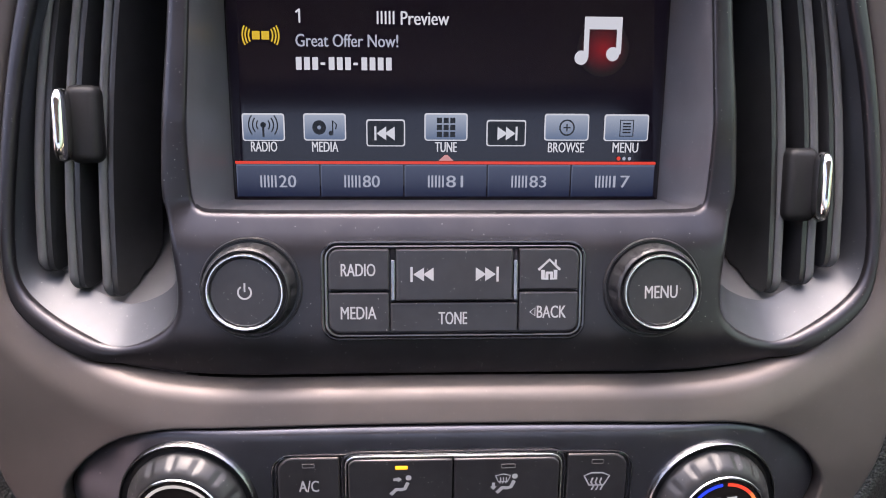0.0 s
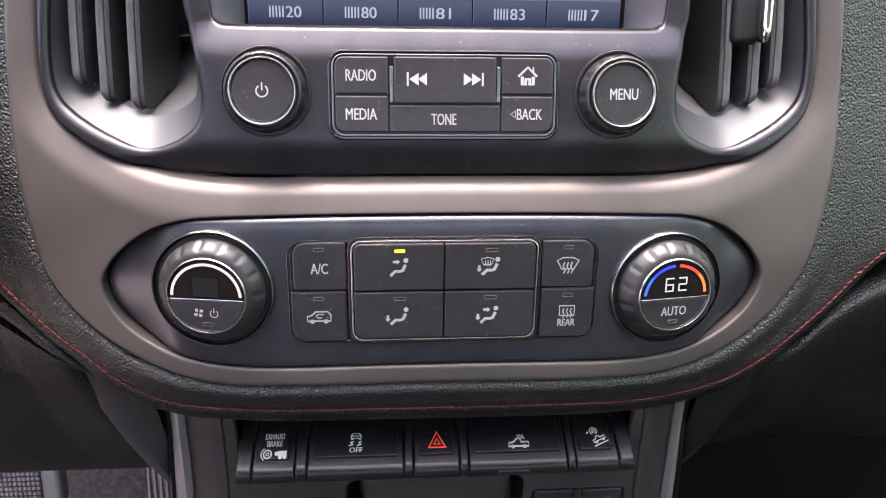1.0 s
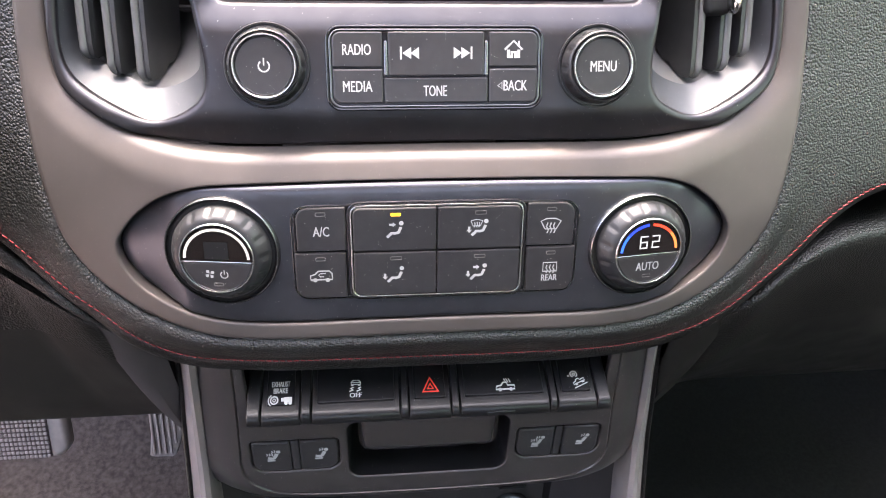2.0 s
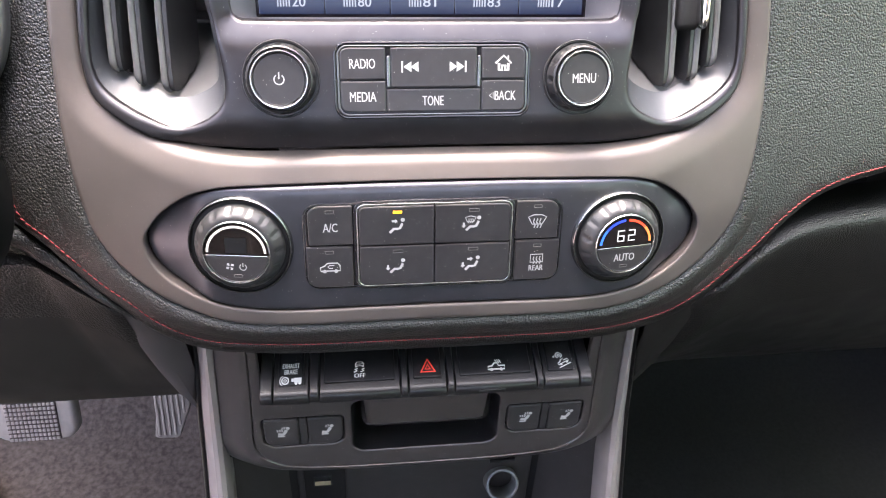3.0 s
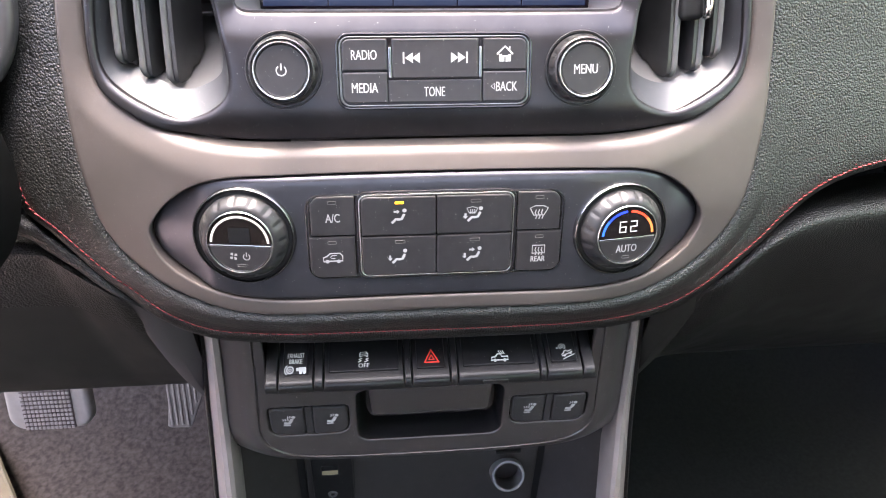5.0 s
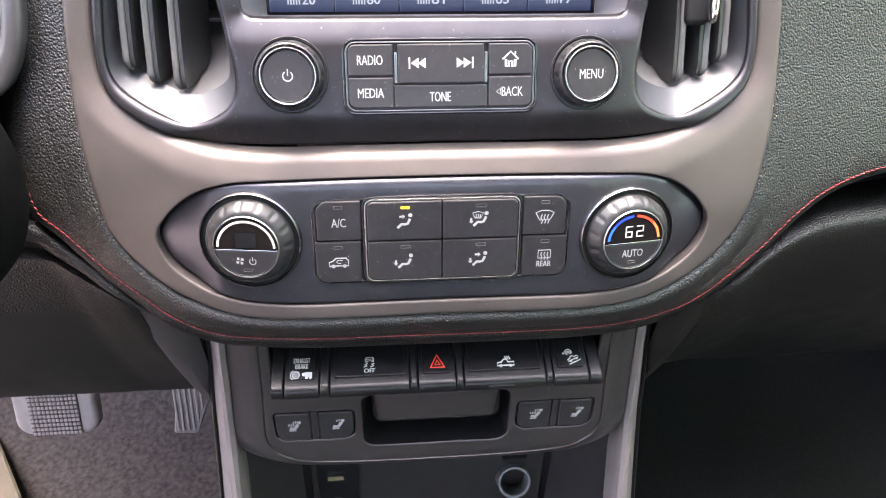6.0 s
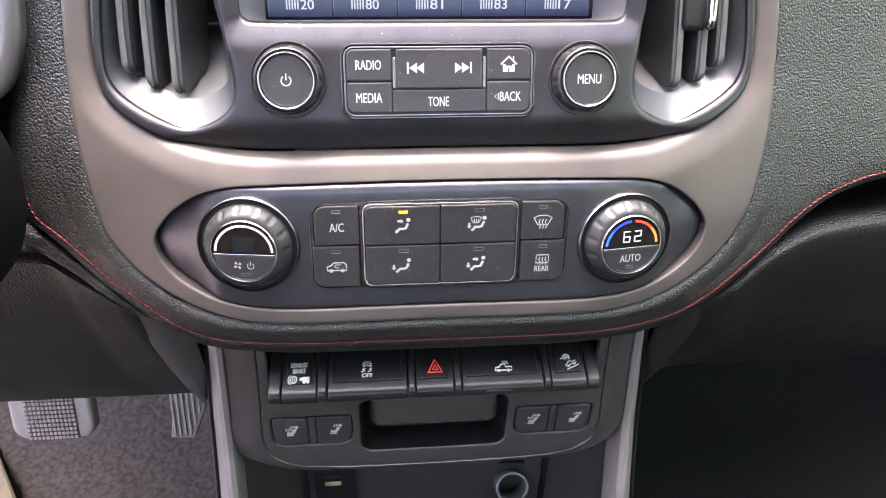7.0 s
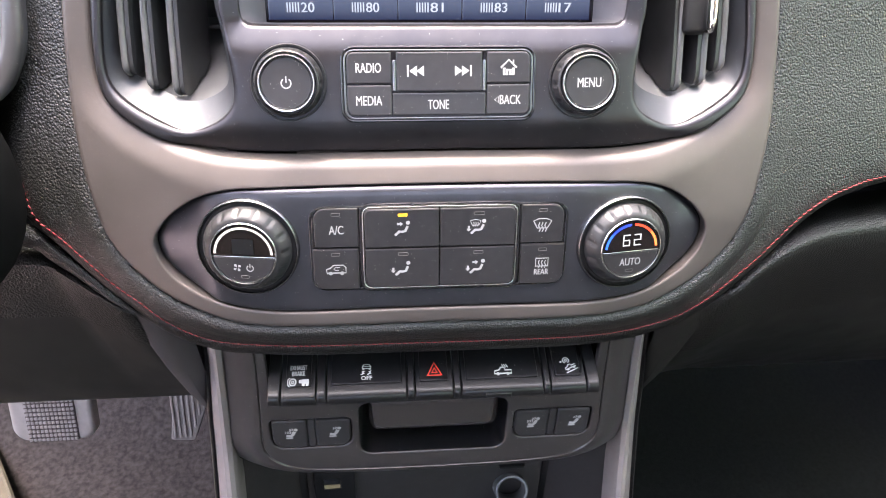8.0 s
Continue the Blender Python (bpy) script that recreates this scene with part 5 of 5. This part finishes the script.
# ---- console below ----
console = thing("centre_console", (0, 0.1, 0.2), "dark centre console with open cubby between silver side fins", "centre console")
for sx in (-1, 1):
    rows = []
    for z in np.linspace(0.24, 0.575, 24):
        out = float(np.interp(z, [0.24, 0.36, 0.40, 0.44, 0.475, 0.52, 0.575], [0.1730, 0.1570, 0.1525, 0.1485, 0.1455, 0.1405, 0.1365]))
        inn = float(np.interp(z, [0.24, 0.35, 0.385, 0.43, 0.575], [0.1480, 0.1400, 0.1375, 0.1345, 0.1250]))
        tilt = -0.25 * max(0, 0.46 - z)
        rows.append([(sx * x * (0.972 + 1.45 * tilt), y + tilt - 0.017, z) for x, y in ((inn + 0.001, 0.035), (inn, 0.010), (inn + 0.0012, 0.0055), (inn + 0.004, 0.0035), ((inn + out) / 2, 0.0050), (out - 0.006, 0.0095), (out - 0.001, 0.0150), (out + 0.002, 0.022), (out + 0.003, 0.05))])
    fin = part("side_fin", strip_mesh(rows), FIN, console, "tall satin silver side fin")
    rows = []
    for z in np.linspace(0.24, 0.572, 24):
        out = float(np.interp(z, [0.24, 0.36, 0.40, 0.44, 0.475, 0.52, 0.575], [0.1730, 0.1570, 0.1525, 0.1485, 0.1455, 0.1405, 0.1365]))
        tilt = -0.25 * max(0, 0.46 - z)
        rows.append([(sx * (out + x) * (0.972 + 1.45 * tilt), y + tilt - 0.017, z) for x, y in ((0.0010, 0.0190), (0.0026, 0.0175), (0.0040, 0.0190), (0.0050, 0.024), (0.0054, 0.06))])
    part("fin_edging", strip_mesh(rows), KNEEHIDE, fin, "dark leather edging")
    part("side_wall", block(sx * 0.150 - 0.004, 0.045, 0.0, sx * 0.150 + 0.004, 0.60, 0.56), DARKFILL, console)
    rows = [[(sx * (0.1365 if z > 0.3 else 0.146), 0.003, z), (sx * 0.118, 0.014, z), (sx * 0.0975, 0.030, z)] for z in (0.20, 0.33, 0.46)]
    part("cubby_side", strip_mesh(rows), CUBBY, console)
part("cubby_back", block(-0.0985, 0.030, 0.20, 0.0985, 0.036, 0.50), KEY, console)
part("cubby_panel", moved(shell(round_rect(-0.091, 0.26, 0.091, 0.455, 0.003), r=0.001, depth=0.003, step=0, seg=3), Matrix(((1, 0, 0, 0), (0, 0, -1, 0.0265), (0, 1, 0, 0), (0, 0, 0, 1)))), CUBBY, console)
part("cubby_floor", block(-0.13, -0.18, 0.255, 0.13, 0.034, 0.262, 0.001), DARKFILL, console)
CUB = Matrix(((1, 0, 0, 0), (0, 0, -1, 0.0262), (0, 1, 0, 0), (0, 0, 0, 1)))
usb = thing("usb_port", (-0.070, 0.024, 0.345), "black usb and audio socket plate in the cubby", "usb port")
plate(usb, "socket_plate", -0.0862, 0.333, -0.0548, 0.3845, 0.002, CUB, 0.0022, KEY, edge=0.0008)
plate(usb, "slot_frame", -0.0792, 0.3640, -0.0652, 0.3770, 0.0006, CUB, 0.0026, KEY, (-0.0785, 0.3648, -0.0659, 0.3762, 0.0003), 0.0002, 0.002, "black slot frame")
plate(usb, "slot", -0.0786, 0.3647, -0.0658, 0.3763, 0.0003, CUB, 0.0023, GLOSS, edge=0.0001, depth=0.001)
plate(usb, "tongue", -0.0782, 0.3655, -0.0662, 0.3702, 0.0003, CUB, 0.0026, USBWHITE, edge=0.0001, depth=0.001, label="cream contact tongue")
part("audio_jack", moved(lathe([(0.0036, 0), (0.0036, 0.0010), (0.0030, 0.0014), (0.0021, 0.0012), (0.0020, -0.002)], 24), CUB @ Matrix.Translation((-0.0716, 0.3412, 0.0022))), PALE, usb, "small metal audio jack ring")
socket = thing("power_socket", (0.0662, 0.024, 0.346), "round silver-rimmed power socket in the cubby", "power socket")
TILTED = CUB @ Matrix.Translation((0.0668, 0.3588, 0.0075)) @ Matrix.Rotation(radians(-30), 4, "X") @ Matrix.Scale(0.88, 4)
part("rim", moved(lathe([(0.0152, -0.014), (0.0152, 0.0), (0.0150, 0.0030), (0.0143, 0.0040), (0.0128, 0.0040), (0.0120, 0.0032), (0.0116, 0.001)], 48), TILTED), PALE, socket, "pale grey metal rim")
part("barrel", moved(lathe([(0.0116, 0.003), (0.0113, -0.006), (0.0112, -0.032), (0.0, -0.032)], 40), TILTED), PALE, socket, "dark bare metal barrel")
part("collar", moved(shell(round_rect(0.0570, 0.3765, 0.0770, 0.3800, 0.001), r=0.0008, depth=0.002, step=0, seg=2), CUB @ Matrix.Translation((0, 0, 0.002))), KEY, socket)

# ---- pedals ----
def pedal_frame(x, y, z, tilt):
    return Matrix.Translation((x, y, z)) @ Matrix.Rotation(radians(90 - tilt), 4, "X")


brake = thing("brake_pedal", (-0.390, 0.25, 0.20), "worn steel brake pedal with studded grey rubber pad", "pedal", "pedals")
m = pedal_frame(-0.390, 0.2365, 0.236, 17)
part("plate", moved(shell(round_rect(-0.0435, -0.034, 0.044, 0.040, (0.018, 0.016, 0.008, 0.008), 8), r=0.006, depth=0.008, step=0.006, seg=4, back=True), m), STEEL, brake, "worn bright steel plate")
pad = part("rubber_pad", moved(shell(round_rect(-0.0265, -0.0325, 0.0265, 0.038, 0.002), r=0.0015, depth=0.002, step=0, seg=2), m @ Matrix.Translation((0, 0, 0.0012))), PADRUBBER, brake, "dark rubber pad")
studs = [moved(block(-0.0016, -0.0016, 0, 0.0016, 0.0016, 0.0018, 0.0005, 1), m @ Matrix.Translation((-0.0236 + 0.0043 * i, -0.0300 + 0.0052 * j, 0.0010))) for i in range(12) for j in range(13)]
tagged(part("studs", joined(*studs), STEEL, pad, "rows of small worn studs"), kind="stuff")
part("arm", moved(block(-0.010, -0.02, -0.02, 0.010, 0.22, -0.006, 0.003), m), KEY, brake)
gas = thing("accelerator_pedal", (-0.25, 0.26, 0.19), "narrow grey ribbed accelerator pedal", "pedal", "pedals")
m = pedal_frame(-0.250, 0.247, 0.222, 17)
line = spaced([(-0.0225, -0.036), (-0.0195, -0.0385), (0.0015, -0.0395), (0.0050, -0.037), (0.0190, 0.000), (0.0205, 0.012), (0.0205, 0.055), (-0.0165, 0.055), (-0.0175, 0.0)], 0.003)
part("plate", moved(shell(line, r=0.002, depth=0.008, step=0, seg=3, back=True), m), PEDAL, gas)
for q in range(6):
    u = -0.0165 + q * 0.0058
    v0 = -0.034 + max(0, (u - 0.002)) * 2.6
    part("rib", moved(block(u - 0.0013, v0, 0, u + 0.0013, 0.052, 0.0022, 0.0006, 1), m), STEEL, gas)
part("arm", moved(block(-0.008, 0.03, -0.022, 0.008, 0.20, -0.008, 0.003), m), KEY, gas)

# ---- floor and cab shell ----
YZ = [(0.08, 0.006), (0.2, 0.01), (0.34, 0.02), (0.42, 0.06), (0.56, 0.20), (0.66, 0.34), (0.70, 0.60), (0.70, 0.90)]
rows = []
for y, z in spaced(spline(YZ, 6), 0.05, False):
    rows.append([(x, y, z + 0.004 * noise.noise((x * 9, y * 9, 0))) for x in np.linspace(-0.80, 0.80, 40)])
structure("floor", strip_mesh(rows), CARPET, "grey loop pile carpet on the cab floor", "carpet")


# Unseen rear floor, black so that it bounces no light forward.
structure("floor_rear", block(-0.80, -1.95, -0.03, 0.80, 0.10, 0.003), DARKFILL, "unseen rear cab floor, black to absorb bounced light", "floor")


def wall(name, outline, holes, at, axis, mat, label):
    bm = shell(spaced(outline, 0.08), [spaced(h, 0.05) for h in holes], r=0.004, depth=0.04, step=0.15, seg=2)
    f = {"x": lambda u, v, w: (at - w * math.copysign(1, at), u, v), "y": lambda u, v, w: (u, at + w, v), "z": lambda u, v, w: (u, v, at - w)}[axis]
    return structure(name, warp(bm, f), mat, label, "wall")


# Unseen walls close the cab; openings are placed to steer light inside.
wall("wall_driver_side", bar(-1.9, -0.1, 0.75, 1.3), [[(-0.80, 0.28), (0.15, 0.28), (0.19, 0.16), (0.46, 0.16), (0.46, 1.22), (-0.80, 1.22)], round_rect(-1.75, 0.62, -0.95, 1.22, 0.06)], -0.78, "x", DOORTRIM, "unseen charcoal cab side, opening cut to steer the light")
wall("wall_passenger_side", bar(-1.9, -0.1, 0.75, 1.3), [round_rect(-0.85, 0.70, 0.30, 1.22, 0.06), round_rect(-1.75, 0.55, -0.95, 1.22, 0.06)], 0.78, "x", DOORTRIM, "charcoal door trim below a side window")
wall("wall_rear", bar(-0.78, -0.1, 0.78, 1.3), [round_rect(-0.70, 0.78, 0.70, 1.22, 0.06)], -1.9, "y", DOORTRIM, "charcoal cab rear wall with a window")
wall("roof", bar(-0.78, -1.9, 0.78, -0.42), [], 1.28, "z", HEADLINER, "grey cloth headliner")
# Unseen panes, coloured green to tint light from the passenger side.
TINT = bpy.data.materials.new("green tinted window glass")
TINT.use_nodes = True
clear = TINT.node_tree.nodes.new("ShaderNodeBsdfTransparent")
clear.inputs[0].default_value = (0.90, 0.96, 0.76, 1)
TINT.node_tree.links.new(clear.outputs[0], TINT.node_tree.nodes["Material Output"].inputs[0])
for k, (a, b) in enumerate(((-0.86, 0.31), (-1.76, -0.94))):
    structure(f"window_{k + 1}", block(0.790, a, 0.69 if k == 0 else 0.54, 0.794, b, 1.23), TINT, "unseen side pane, green to tint the light", "window")
CLEAR = bpy.data.materials.new("clear windscreen glass")
CLEAR.use_nodes = True
clear = CLEAR.node_tree.nodes.new("ShaderNodeBsdfTransparent")
clear.inputs[0].default_value = (0.985, 0.99, 0.985, 1)
CLEAR.node_tree.links.new(clear.outputs[0], CLEAR.node_tree.nodes["Material Output"].inputs[0])
structure("window_3", strip_mesh([[(x, y + 0.06 * (1 - (x / 0.76) ** 2), z) for x in np.linspace(-0.76, 0.76, 20)] for y, z in ((0.64, 0.85), (0.30, 1.0), (-0.08, 1.15), (-0.43, 1.265))]), CLEAR, "curved clear windscreen over the dashboard", "windscreen")
# Unseen ground, coloured warm to tint light bounced into the cab.
structure("ground", strip_mesh([[(x, y, -0.55) for x in (-400, -3, 3, 400)] for y in (-400, -3, 3, 400)]), material("warm light-bouncing ground", (0.19, 0.152, 0.148), 0.9, 0, 0.2, 3, 0.2, 0.2, 60), "unseen yard ground, coloured warm for bounced light", "ground")
# Black sheet over the carpet stands in for shade in the footwell.
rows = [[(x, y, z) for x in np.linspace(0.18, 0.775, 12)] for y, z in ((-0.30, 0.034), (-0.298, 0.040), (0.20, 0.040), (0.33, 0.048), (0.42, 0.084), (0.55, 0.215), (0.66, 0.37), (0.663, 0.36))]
tagged(finish("footwell_shade", strip_mesh(rows), DARKFILL), "black sheet drawn as the unlit passenger footwell", "floor mat")
MAT = [[(-0.60 + 0.136 * k - o * 0.83, 0.425 - 0.20 * k - o * 0.56, 0.034 + h) for k in (-0.2, 0.5, 1)] for o, h in ((0.09, 0.0), (0.006, 0.0), (0.003, 0.004), (0.0, 0.002))]
structure("paper_mat", strip_mesh(MAT), PAPER, "beige paper mat edge on the carpet", "mat")
